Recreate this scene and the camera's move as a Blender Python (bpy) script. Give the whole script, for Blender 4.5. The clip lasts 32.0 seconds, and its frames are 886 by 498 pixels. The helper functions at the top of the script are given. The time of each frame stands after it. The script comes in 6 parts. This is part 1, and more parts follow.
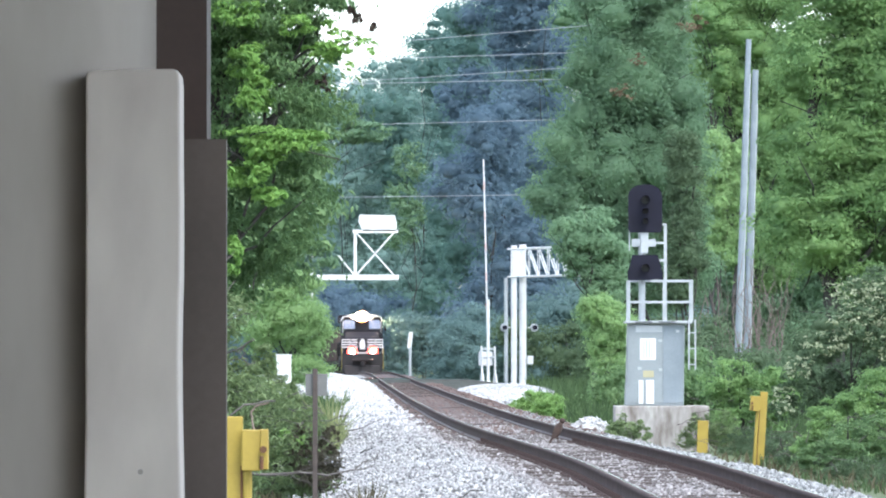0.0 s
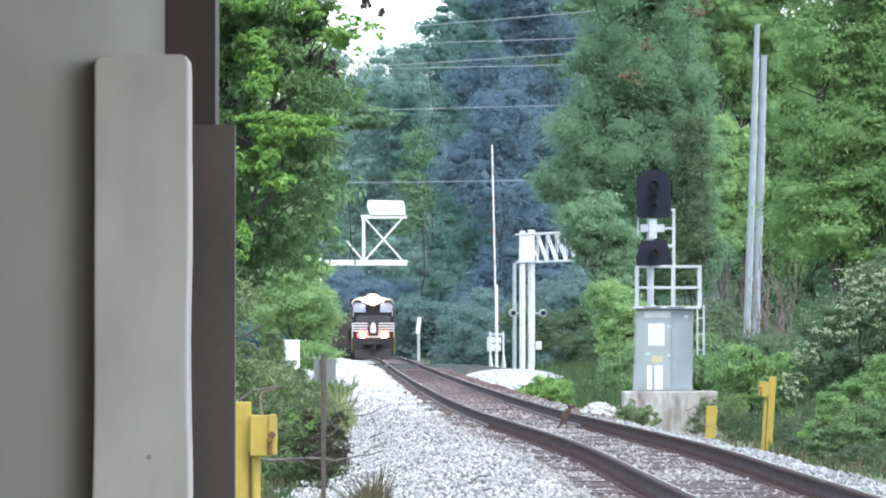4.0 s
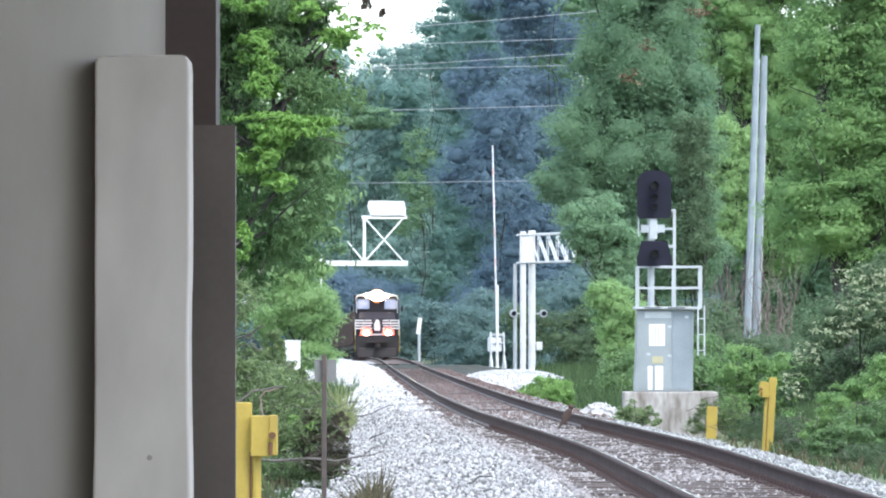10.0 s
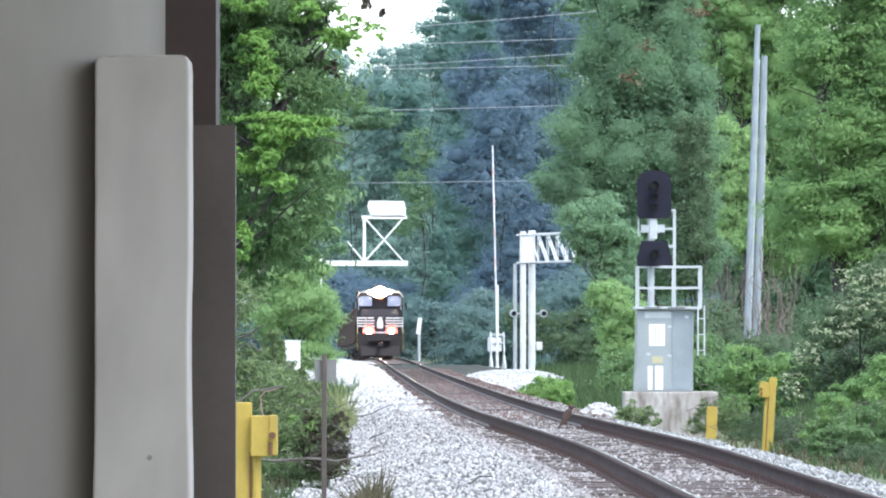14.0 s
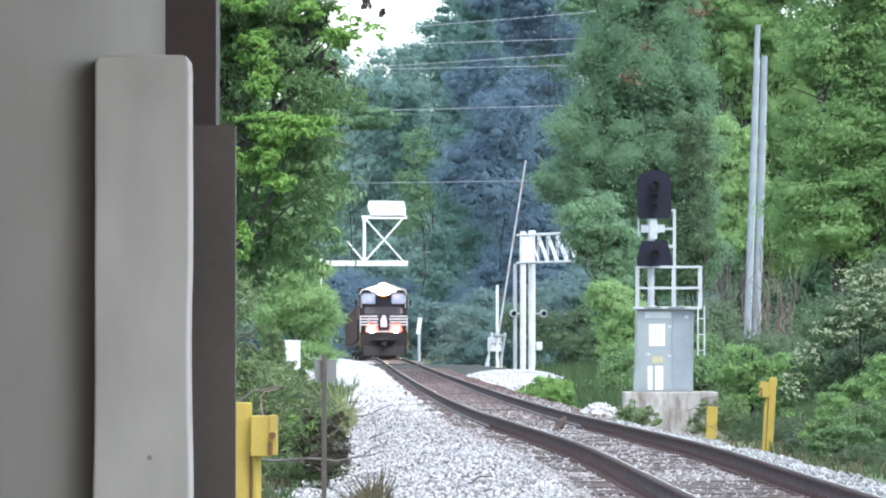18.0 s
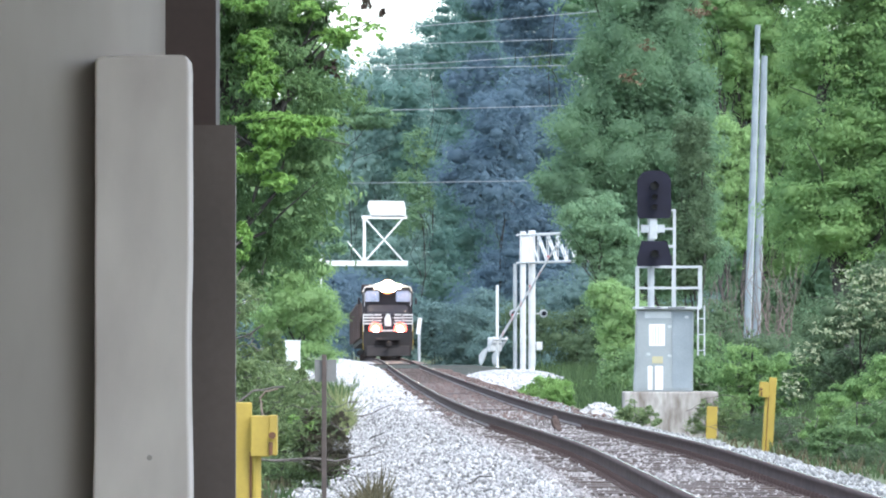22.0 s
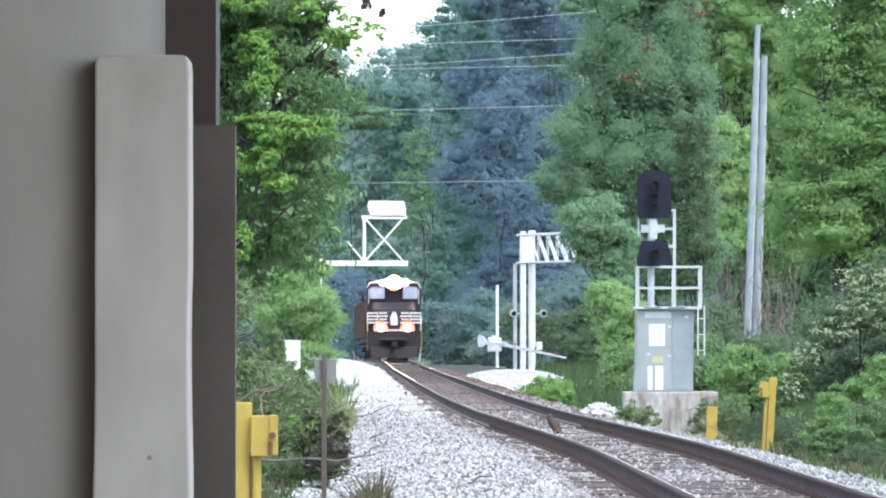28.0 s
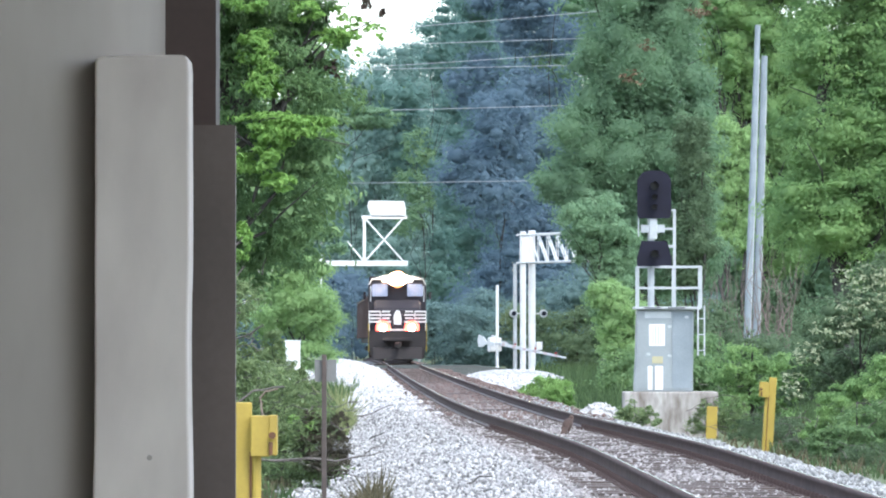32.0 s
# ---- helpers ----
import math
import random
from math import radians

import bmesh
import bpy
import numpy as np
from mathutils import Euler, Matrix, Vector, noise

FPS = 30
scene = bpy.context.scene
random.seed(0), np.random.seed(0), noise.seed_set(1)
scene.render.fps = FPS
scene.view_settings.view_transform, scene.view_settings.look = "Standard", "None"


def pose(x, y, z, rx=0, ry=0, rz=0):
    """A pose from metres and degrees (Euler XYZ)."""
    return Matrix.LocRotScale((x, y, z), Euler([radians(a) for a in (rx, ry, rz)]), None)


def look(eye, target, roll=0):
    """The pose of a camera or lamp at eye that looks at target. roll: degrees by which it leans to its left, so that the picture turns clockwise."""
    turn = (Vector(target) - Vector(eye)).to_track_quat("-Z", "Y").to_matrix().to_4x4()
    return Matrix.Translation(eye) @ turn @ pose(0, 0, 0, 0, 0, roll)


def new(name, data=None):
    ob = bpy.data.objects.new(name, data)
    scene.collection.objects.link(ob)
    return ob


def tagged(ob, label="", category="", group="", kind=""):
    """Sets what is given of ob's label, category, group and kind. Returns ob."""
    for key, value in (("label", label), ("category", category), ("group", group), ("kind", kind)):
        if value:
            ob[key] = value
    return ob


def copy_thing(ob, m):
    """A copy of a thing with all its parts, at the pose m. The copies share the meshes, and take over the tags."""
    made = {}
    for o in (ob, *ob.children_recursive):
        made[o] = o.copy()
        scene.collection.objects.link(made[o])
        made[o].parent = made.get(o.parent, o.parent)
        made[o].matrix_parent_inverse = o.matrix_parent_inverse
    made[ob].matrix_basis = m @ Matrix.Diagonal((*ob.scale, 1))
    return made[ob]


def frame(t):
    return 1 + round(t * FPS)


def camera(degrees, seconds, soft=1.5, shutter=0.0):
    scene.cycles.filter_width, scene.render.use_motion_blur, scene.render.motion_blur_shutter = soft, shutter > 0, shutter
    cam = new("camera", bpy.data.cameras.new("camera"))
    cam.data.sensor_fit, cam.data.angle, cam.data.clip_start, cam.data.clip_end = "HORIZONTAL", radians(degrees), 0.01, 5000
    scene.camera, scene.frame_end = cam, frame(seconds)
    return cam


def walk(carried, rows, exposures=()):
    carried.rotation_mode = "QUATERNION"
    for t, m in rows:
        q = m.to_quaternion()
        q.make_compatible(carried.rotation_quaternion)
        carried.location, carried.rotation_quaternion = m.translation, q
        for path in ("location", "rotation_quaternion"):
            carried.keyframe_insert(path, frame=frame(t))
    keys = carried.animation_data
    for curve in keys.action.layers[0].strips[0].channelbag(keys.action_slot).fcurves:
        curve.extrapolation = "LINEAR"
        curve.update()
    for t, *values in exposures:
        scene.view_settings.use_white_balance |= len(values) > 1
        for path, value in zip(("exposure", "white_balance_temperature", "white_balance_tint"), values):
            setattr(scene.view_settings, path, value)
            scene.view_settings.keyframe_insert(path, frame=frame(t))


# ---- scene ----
cam = camera(8.0, 32.0, soft=2.0)
EYE = 1.31
SWAY = [(0.0, 0.9198, 0.0818), (0.2, 0.9249, 0.0613), (0.4, 0.9198, 0.0409), (0.6, 0.9198, 0.0153), (0.7, 0.8994, 0.0051),
        (0.8, 0.8943, -0.0051), (0.9, 0.8790, 0.0051), (1.0, 0.8637, 0.0102), (1.1, 0.8432, 0.0307), (1.2, 0.8432, 0.0307),
        (1.3, 0.8330, 0.0409), (1.4, 0.8177, 0.0511), (1.5, 0.8126, 0.0562), (2.0, 0.8177, 0.0511), (2.5, 0.8126, 0.0511),
        (3.0, 0.8126, 0.0511), (3.5, 0.7871, 0.0051), (5.5, 0.7921, 0.0051), (6.0, 0.7921, 0.0), (32.0, 0.7921, 0.0)]
walk(cam, [(t, pose(0, 0, EYE, 90 + up, 0, -turn)) for t, up, turn in SWAY], exposures=[(0, 2.02, 6150, 7), (32, 2.02, 6150, 7)])

# ---- daylight: bright hazy sky, high soft sun behind the viewer ----
world = bpy.data.worlds.new("sky")
scene.world = world
world.use_nodes = True
wn, wl = world.node_tree.nodes, world.node_tree.links
sky = wn.new("ShaderNodeTexSky")
sky.sky_type, sky.sun_disc = "NISHITA", False
sky.sun_elevation, sky.sun_rotation = radians(58), radians(150)
sky.air_density, sky.dust_density, sky.ozone_density = 1.0, 1.5, 1.0
pale = wn.new("ShaderNodeHueSaturation")
pale.inputs["Saturation"].default_value = 0.55
wl.new(sky.outputs[0], pale.inputs["Color"])
wl.new(pale.outputs[0], wn["Background"].inputs["Color"])
wn["Background"].inputs["Strength"].default_value = 0.15
sun = new("sun", bpy.data.lights.new("sun", "SUN"))
sun.data.energy, sun.data.angle, sun.data.color = 0.6, radians(18), (1.0, 0.95, 0.88)
sun.matrix_world = look((40, -70, 128), (0, 0, 0))


# ---- materials ----
def mat(name, a, b=None, rough=0.8, metal=0.0, scale=8.0, bump=0.0, fine=60.0, spec=0.5, island=0.0, piece=0.0, through_light=0.0, streak=1.0):
    """A surface of two colours mixed by two scales of noise."""
    m = bpy.data.materials.new(name)
    m.use_nodes = True
    n, l = m.node_tree.nodes, m.node_tree.links
    p = n["Principled BSDF"]
    p.inputs["Roughness"].default_value, p.inputs["Metallic"].default_value = rough, metal
    p.inputs["Specular IOR Level"].default_value = spec
    b = b or tuple(c * 0.7 for c in a)
    co = n.new("ShaderNodeTexCoord")
    big, small = n.new("ShaderNodeTexNoise"), n.new("ShaderNodeTexNoise")
    for t, s in ((big, scale), (small, fine)):
        t.inputs["Scale"].default_value, t.inputs["Detail"].default_value = s, 5
        if streak == 1.0:
            l.new(co.outputs["Object"], t.inputs["Vector"])
        else:
            mp = n.new("ShaderNodeMapping")
            mp.inputs["Scale"].default_value = (1, 1, streak)
            l.new(co.outputs["Object"], mp.inputs["Vector"])
            l.new(mp.outputs[0], t.inputs["Vector"])
    add = n.new("ShaderNodeMath")
    add.operation = "MULTIPLY_ADD"
    l.new(small.outputs["Fac"], add.inputs[0])
    add.inputs[1].default_value = 0.5
    l.new(big.outputs["Fac"], add.inputs[2])
    ramp = n.new("ShaderNodeMapRange")
    ramp.inputs["From Min"].default_value, ramp.inputs["From Max"].default_value = 0.5, 1.0
    l.new(add.outputs[0], ramp.inputs["Value"])
    mix = n.new("ShaderNodeMix")
    mix.data_type = "RGBA"
    mix.inputs["A"].default_value, mix.inputs["B"].default_value = (*a, 1), (*b, 1)
    fac = ramp.outputs[0]
    if island or piece:
        g = n.new("ShaderNodeNewGeometry") if island else n.new("ShaderNodeObjectInfo")
        k = n.new("ShaderNodeMix")
        k.inputs["Factor"].default_value = island or piece
        l.new(fac, k.inputs["A"])
        l.new(g.outputs["Random Per Island" if island else "Random"], k.inputs["B"])
        fac = k.outputs["Result"]
    l.new(fac, mix.inputs["Factor"])
    l.new(mix.outputs["Result"], p.inputs["Base Color"])
    if bump:
        bp = n.new("ShaderNodeBump")
        bp.inputs["Strength"].default_value, bp.inputs["Distance"].default_value = 0.6, bump
        l.new(add.outputs[0], bp.inputs["Height"])
        l.new(bp.outputs[0], p.inputs["Normal"])
    if through_light:
        tr, ms = n.new("ShaderNodeBsdfTranslucent"), n.new("ShaderNodeMixShader")
        l.new(mix.outputs["Result"], tr.inputs["Color"])
        ms.inputs[0].default_value = through_light
        l.new(p.outputs[0], ms.inputs[1])
        l.new(tr.outputs[0], ms.inputs[2])
        l.new(ms.outputs[0], n["Material Output"].inputs["Surface"])
    return m


def glow(name, colour, strength):
    m = bpy.data.materials.new(name)
    m.use_nodes = True
    p = m.node_tree.nodes["Principled BSDF"]
    p.inputs["Base Color"].default_value = (*colour, 1)
    p.inputs["Emission Color"].default_value, p.inputs["Emission Strength"].default_value = (*colour, 1), strength
    return m


M = {
    "concrete": mat("concrete", (0.375, 0.33, 0.295), (0.27, 0.236, 0.212), 0.9, scale=1.1, bump=0.001, fine=7, streak=0.3),
    "concrete_block": mat("concrete_block", (0.64, 0.57, 0.515), (0.47, 0.41, 0.375), 0.9, scale=2.2, bump=0.001, fine=9, streak=0.45),
    "footing": mat("footing", (0.42, 0.40, 0.38), (0.15, 0.125, 0.11), 0.95, scale=3.4, bump=0.004, fine=14, streak=0.35),
    "brown_steel": mat("brown_steel", (0.06, 0.036, 0.03), (0.043, 0.027, 0.022), 0.7, scale=3, bump=0.001, fine=50),
    "grey_steel": mat("grey_steel", (0.11, 0.084, 0.072), (0.083, 0.064, 0.054), 0.7, scale=3, bump=0.001, fine=50),
    "soil": mat("soil", (0.10, 0.12, 0.045), (0.05, 0.075, 0.025), 0.95, scale=0.35, bump=0.05, fine=6),
    "ballast": mat("ballast", (0.35, 0.345, 0.34), (0.19, 0.185, 0.18), 0.95, scale=3, bump=0.03, fine=22),
    "stone": mat("stone", (0.53, 0.52, 0.515), (0.06, 0.057, 0.057), 0.9, scale=5, bump=0.004, fine=50, island=0.8),
    "grey_stone": mat("grey_stone", (0.40, 0.405, 0.40), (0.10, 0.10, 0.10), 0.9, scale=5, bump=0.004, fine=50, island=0.75),
    # Pale tone that paints the light caught by the rail's foot.
    "dust_tone": mat("dust_tone", (0.27, 0.235, 0.225), (0.14, 0.115, 0.11), 0.95, scale=6, fine=30),
    "fouled": mat("fouled", (0.43, 0.405, 0.40), (0.085, 0.075, 0.072), 0.95, scale=5, bump=0.004, fine=50, island=0.75),
    "gravel": mat("gravel", (0.50, 0.49, 0.48), (0.28, 0.27, 0.26), 0.95, scale=2.5, bump=0.05, fine=9),
    "asphalt": mat("asphalt", (0.05, 0.05, 0.052), (0.035, 0.035, 0.037), 0.02, scale=1, fine=40),
    "tie": mat("tie", (0.10, 0.078, 0.07), (0.038, 0.030, 0.027), 0.92, scale=4, bump=0.006, fine=70, piece=0.3),
    "rail_rust": mat("rail_rust", (0.088, 0.063, 0.060), (0.050, 0.036, 0.035), 0.9, spec=0.15, scale=3, bump=0.002, fine=40),
    "rail_head": mat("rail_head", (0.50, 0.46, 0.42), (0.30, 0.27, 0.24), 0.16, metal=0.8, scale=2, bump=0.004, fine=9),
    "yellow": mat("yellow", (0.37, 0.27, 0.042), (0.28, 0.20, 0.036), 0.65, scale=4, bump=0.002, fine=40),
    "yellow_faded": mat("yellow_faded", (0.44, 0.40, 0.24), (0.36, 0.33, 0.22), 0.7, scale=4),
    "vine": mat("vine", (0.20, 0.155, 0.14), (0.11, 0.085, 0.078), 0.9, scale=3),
    "stem": mat("stem", (0.125, 0.108, 0.10), (0.065, 0.056, 0.052), 0.9, scale=3),
    # Road shoulder colour, dark to paint the woods mirrored in the mirage.
    "mirage_dark": mat("mirage_dark", (0.045, 0.05, 0.04), (0.028, 0.03, 0.026), 0.95, scale=2, bump=0.03, fine=16),
    "stained": mat("stained", (0.11, 0.078, 0.07), (0.065, 0.047, 0.043), 0.95, scale=2, bump=0.03, fine=16),
    "brown_stone": mat("brown_stone", (0.17, 0.118, 0.105), (0.08, 0.056, 0.05), 0.95, scale=5, fine=50, island=0.75),
    "leaf_maroon": mat("leaf_maroon", (0.085, 0.05, 0.048), (0.05, 0.045, 0.03), 0.6, spec=0.2, scale=2, island=0.6, through_light=0.2),
    "leaf_soft": mat("leaf_soft", (0.345, 0.485, 0.215), (0.22, 0.35, 0.155), 0.7, spec=0.08, scale=0.9, fine=3, island=0.4, through_light=0.45),
    "white_stone": mat("white_stone", (0.62, 0.615, 0.615), (0.26, 0.255, 0.255), 0.9, scale=5, fine=40, island=0.75),
    "rust": mat("rust", (0.16, 0.07, 0.03), (0.07, 0.035, 0.02), 0.9, scale=9, bump=0.002),
    "white": mat("white", (0.72, 0.72, 0.72), (0.56, 0.56, 0.56), 0.55, scale=2, fine=30),
    "galvanised": mat("galvanised", (0.46, 0.48, 0.50), (0.34, 0.36, 0.38), 0.5, metal=0.35, scale=3, fine=30),
    "cabinet_grey": mat("cabinet_grey", (0.28, 0.31, 0.325), (0.22, 0.245, 0.255), 0.55, metal=0.1, scale=2, fine=25),
    "signal_black": mat("signal_black", (0.010, 0.010, 0.022), (0.007, 0.007, 0.015), 0.8, spec=0.3, scale=4),
    "pole_wood": mat("pole_wood", (0.255, 0.29, 0.32), (0.17, 0.2, 0.225), 0.85, scale=1.5, bump=0.004, fine=30),
    "wire": mat("wire", (0.45, 0.47, 0.50), (0.36, 0.38, 0.40), 0.4, metal=0.6),
    # Black paint, lifted and blued a little to carry haze.
    "loco_black": mat("loco_black", (0.028, 0.025, 0.032), (0.042, 0.037, 0.041), 0.8, spec=0.2, scale=0.8, fine=9),
    "loco_under": mat("loco_under", (0.022, 0.018, 0.019), (0.013, 0.011, 0.012), 0.85, scale=2, fine=20),
    "loco_roof": mat("loco_roof", (0.50, 0.50, 0.51), (0.34, 0.34, 0.35), 0.5, scale=2, fine=20),
    "loco_white": mat("loco_white", (0.66, 0.66, 0.66), (0.42, 0.42, 0.42), 0.5, scale=3, fine=14),
    "cab_glass": mat("cab_glass", (0.21, 0.215, 0.26), (0.16, 0.165, 0.2), 0.12, metal=0.75, scale=2),
    "glass": mat("glass", (0.03, 0.034, 0.04), (0.022, 0.026, 0.032), 0.08, spec=0.8),
    "headlight": glow("headlight", (1.0, 0.72, 0.42), 420),
    "ditch": glow("ditch", (1.0, 0.50, 0.34), 160),
    # Orange emission that draws the headlights' glare.
    "reflector": glow("reflector", (1.0, 0.33, 0.12), 1.0),
    "sign_back": mat("sign_back", (0.17, 0.17, 0.165), (0.12, 0.12, 0.117), 0.7, metal=0.1, scale=5),
    # Red emission that draws the halo of the ditch lights.
    "ditch_glare": glow("ditch_glare", (1.0, 0.10, 0.07), 0.9),
    "dark_lens": mat("dark_lens", (0.012, 0.012, 0.014), (0.02, 0.02, 0.022), 0.35, spec=0.3),
    "pale_red": mat("pale_red", (0.62, 0.46, 0.44), (0.55, 0.45, 0.43), 0.6, scale=3),
    "wagon_brown": mat("wagon_brown", (0.12, 0.085, 0.078), (0.075, 0.052, 0.048), 0.85, scale=0.8, fine=12),
    "red_lens": mat("red_lens", (0.35, 0.02, 0.02), (0.25, 0.015, 0.015), 0.2),
    "truck_white": mat("truck_white", (0.80, 0.81, 0.82), (0.72, 0.73, 0.74), 0.25, scale=1, fine=10),
    "rubber": mat("rubber", (0.02, 0.02, 0.02), (0.035, 0.033, 0.03), 0.85, scale=6),
    "chrome": mat("chrome", (0.6, 0.6, 0.62), (0.5, 0.5, 0.52), 0.2, metal=1.0),
    "bark": mat("bark", (0.06, 0.055, 0.05), (0.035, 0.032, 0.029), 0.95, scale=4, bump=0.02, fine=25),
    "twig": mat("twig", (0.26, 0.20, 0.16), (0.14, 0.10, 0.085), 0.9, scale=6, bump=0.004),
    "leaf_bright": mat("leaf_bright", (0.27, 0.40, 0.155), (0.155, 0.27, 0.12), 0.75, spec=0.04, scale=0.6, fine=2.5, island=0.3, through_light=0.48),
    "leaf_mid": mat("leaf_mid", (0.22, 0.325, 0.145), (0.11, 0.19, 0.095), 0.65, spec=0.1, scale=0.5, fine=2.5, island=0.5, through_light=0.42),
    "leaf_dark": mat("leaf_dark", (0.225, 0.345, 0.205), (0.168, 0.265, 0.17), 0.8, spec=0.02, scale=0.5, fine=2.2, island=0.18, through_light=0.58),
    # Next two: distant foliage, with blue haze painted into the colour.
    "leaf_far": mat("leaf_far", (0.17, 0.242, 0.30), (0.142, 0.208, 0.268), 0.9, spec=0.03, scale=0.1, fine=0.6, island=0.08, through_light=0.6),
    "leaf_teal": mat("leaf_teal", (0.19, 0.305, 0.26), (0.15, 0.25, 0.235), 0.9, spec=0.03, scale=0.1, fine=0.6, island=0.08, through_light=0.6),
    "leaf_brush": mat("leaf_brush", (0.15, 0.21, 0.12), (0.09, 0.135, 0.08), 0.75, spec=0.05, scale=0.5, fine=2.5, island=0.4, through_light=0.42),
    # Distant undergrowth, lightened and blued in its colour to give haze.
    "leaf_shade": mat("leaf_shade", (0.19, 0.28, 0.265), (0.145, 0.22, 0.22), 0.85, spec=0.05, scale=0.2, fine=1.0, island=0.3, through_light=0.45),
    "leaf_weed": mat("leaf_weed", (0.13, 0.12, 0.09), (0.075, 0.068, 0.052), 0.75, spec=0.1, scale=2, fine=6, island=0.6, through_light=0.2),
    "leaf_pale": mat("leaf_pale", (0.235, 0.35, 0.20), (0.165, 0.27, 0.165), 0.8, spec=0.06, scale=0.4, fine=2.0, island=0.4, through_light=0.42),
    # Paler distant foliage, haze mixed into the green.
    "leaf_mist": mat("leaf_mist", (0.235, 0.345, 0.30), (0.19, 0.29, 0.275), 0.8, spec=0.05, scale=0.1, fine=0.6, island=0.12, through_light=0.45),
    "leaf_olive": mat("leaf_olive", (0.25, 0.325, 0.155), (0.125, 0.18, 0.09), 0.65, spec=0.12, scale=0.9, fine=4, island=0.6, through_light=0.42),
    "leaf_verge": mat("leaf_verge", (0.185, 0.285, 0.12), (0.075, 0.145, 0.068), 0.65, spec=0.12, scale=0.6, fine=3, island=0.5, through_light=0.42),
    "leaf_shoot": mat("leaf_shoot", (0.27, 0.44, 0.12), (0.18, 0.33, 0.10), 0.6, spec=0.12, scale=0.8, fine=3, island=0.6, through_light=0.45),
    "leaf_dead": mat("leaf_dead", (0.22, 0.145, 0.09), (0.14, 0.11, 0.07), 0.8, scale=1, island=0.5),
    "pale_grass": mat("pale_grass", (0.25, 0.27, 0.13), (0.15, 0.185, 0.08), 0.85, spec=0.1, scale=0.7, fine=3, island=0.6, through_light=0.3),
    "dry_grass": mat("dry_grass", (0.135, 0.12, 0.072), (0.062, 0.056, 0.036), 0.85, spec=0.1, scale=0.7, fine=3, island=0.6, through_light=0.2),
    "leaf_lime": mat("leaf_lime", (0.31, 0.46, 0.16), (0.20, 0.34, 0.12), 0.7, spec=0.08, scale=0.6, fine=2, island=0.4, through_light=0.45),
    "leaf_tip": mat("leaf_tip", (0.52, 0.54, 0.38), (0.24, 0.31, 0.18), 0.7, spec=0.12, scale=2, island=0.6, through_light=0.4),
    "grass": mat("grass", (0.095, 0.145, 0.06), (0.046, 0.075, 0.036), 0.8, spec=0.12, scale=0.7, fine=3, island=0.6, through_light=0.4),
    "fur": mat("fur", (0.075, 0.046, 0.036), (0.038, 0.025, 0.021), 0.9, scale=12),
}


def leafy_mass(name, fine, relief):
    """The same leaves seen as one uneven mass: finer mottling and relief."""
    m = M[name].copy()
    m.name = name + "_mass"
    n, l = m.node_tree.nodes, m.node_tree.links
    noises = [k for k in n if k.type == "TEX_NOISE"]
    noises[1].inputs["Scale"].default_value = fine
    for k in n:
        if k.type == "MIX" and k.data_type == "FLOAT":
            k.inputs["Factor"].default_value = 0.0
    bp = n.new("ShaderNodeBump")
    bp.inputs["Strength"].default_value, bp.inputs["Distance"].default_value = 1.0, relief
    l.new(noises[1].outputs["Fac"], bp.inputs["Height"])
    l.new(bp.outputs[0], n["Principled BSDF"].inputs["Normal"])
    M[m.name] = m


for leaf in ("leaf_mid", "leaf_brush", "leaf_dark", "leaf_bright", "leaf_soft", "leaf_pale", "leaf_lime"):
    leafy_mass(leaf, 5.0, 0.12)
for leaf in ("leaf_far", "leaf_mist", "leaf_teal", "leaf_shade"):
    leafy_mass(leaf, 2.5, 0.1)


# ---- mesh helpers ----
def box(bm, x, y, z, sx, sy, sz, turn=None, bevel=0.0):
    """A box centred at x, y, z."""
    m = Matrix.Translation((x, y, z)) @ (turn or Matrix()) @ Matrix.Diagonal((sx, sy, sz, 1))
    v = bmesh.ops.create_cube(bm, size=1, matrix=m)["verts"]
    if bevel:
        edges = list({e for w in v for e in w.link_edges})
        bmesh.ops.bevel(bm, geom=edges, offset=bevel, segments=2, affect="EDGES", profile=0.5)


def rod(bm, a, b, r, r2=None, n=8):
    """A tapered round bar from a to b."""
    a, b = Vector(a), Vector(b)
    d = b - a
    m = Matrix.Translation((a + b) / 2) @ d.to_track_quat("Z", "Y").to_matrix().to_4x4()
    bmesh.ops.create_cone(bm, cap_ends=True, segments=n, radius1=r, radius2=r if r2 is None else r2, depth=d.length, matrix=m)


def bar(bm, a, b, w, h):
    """A square bar from a to b."""
    a, b = Vector(a), Vector(b)
    d = b - a
    turn = d.to_track_quat("Z", "Y").to_matrix().to_4x4()
    c = (a + b) / 2
    box(bm, c.x, c.y, c.z, w, h, d.length, turn)


def plate(bm, outline, y0, y1):
    """A plate with an outline in x, z, between two y."""
    f = [bm.verts.new((x, y0, z)) for x, z in outline]
    g = [bm.verts.new((x, y1, z)) for x, z in outline]
    bm.faces.new(f)
    bm.faces.new(g[::-1])
    for i in range(len(f)):
        j = (i + 1) % len(f)
        bm.faces.new((f[j], f[i], g[i], g[j]))
    bmesh.ops.recalc_face_normals(bm, faces=bm.faces)


def lengthwise(bm, outline, x0, x1):
    """A plate with an outline in y, z, between two x."""
    f = [bm.verts.new((x0, y, z)) for y, z in outline]
    g = [bm.verts.new((x1, y, z)) for y, z in outline]
    bm.faces.new(f)
    bm.faces.new(g[::-1])
    for i in range(len(f)):
        j = (i + 1) % len(f)
        bm.faces.new((f[j], f[i], g[i], g[j]))
    bmesh.ops.recalc_face_normals(bm, faces=bm.faces)


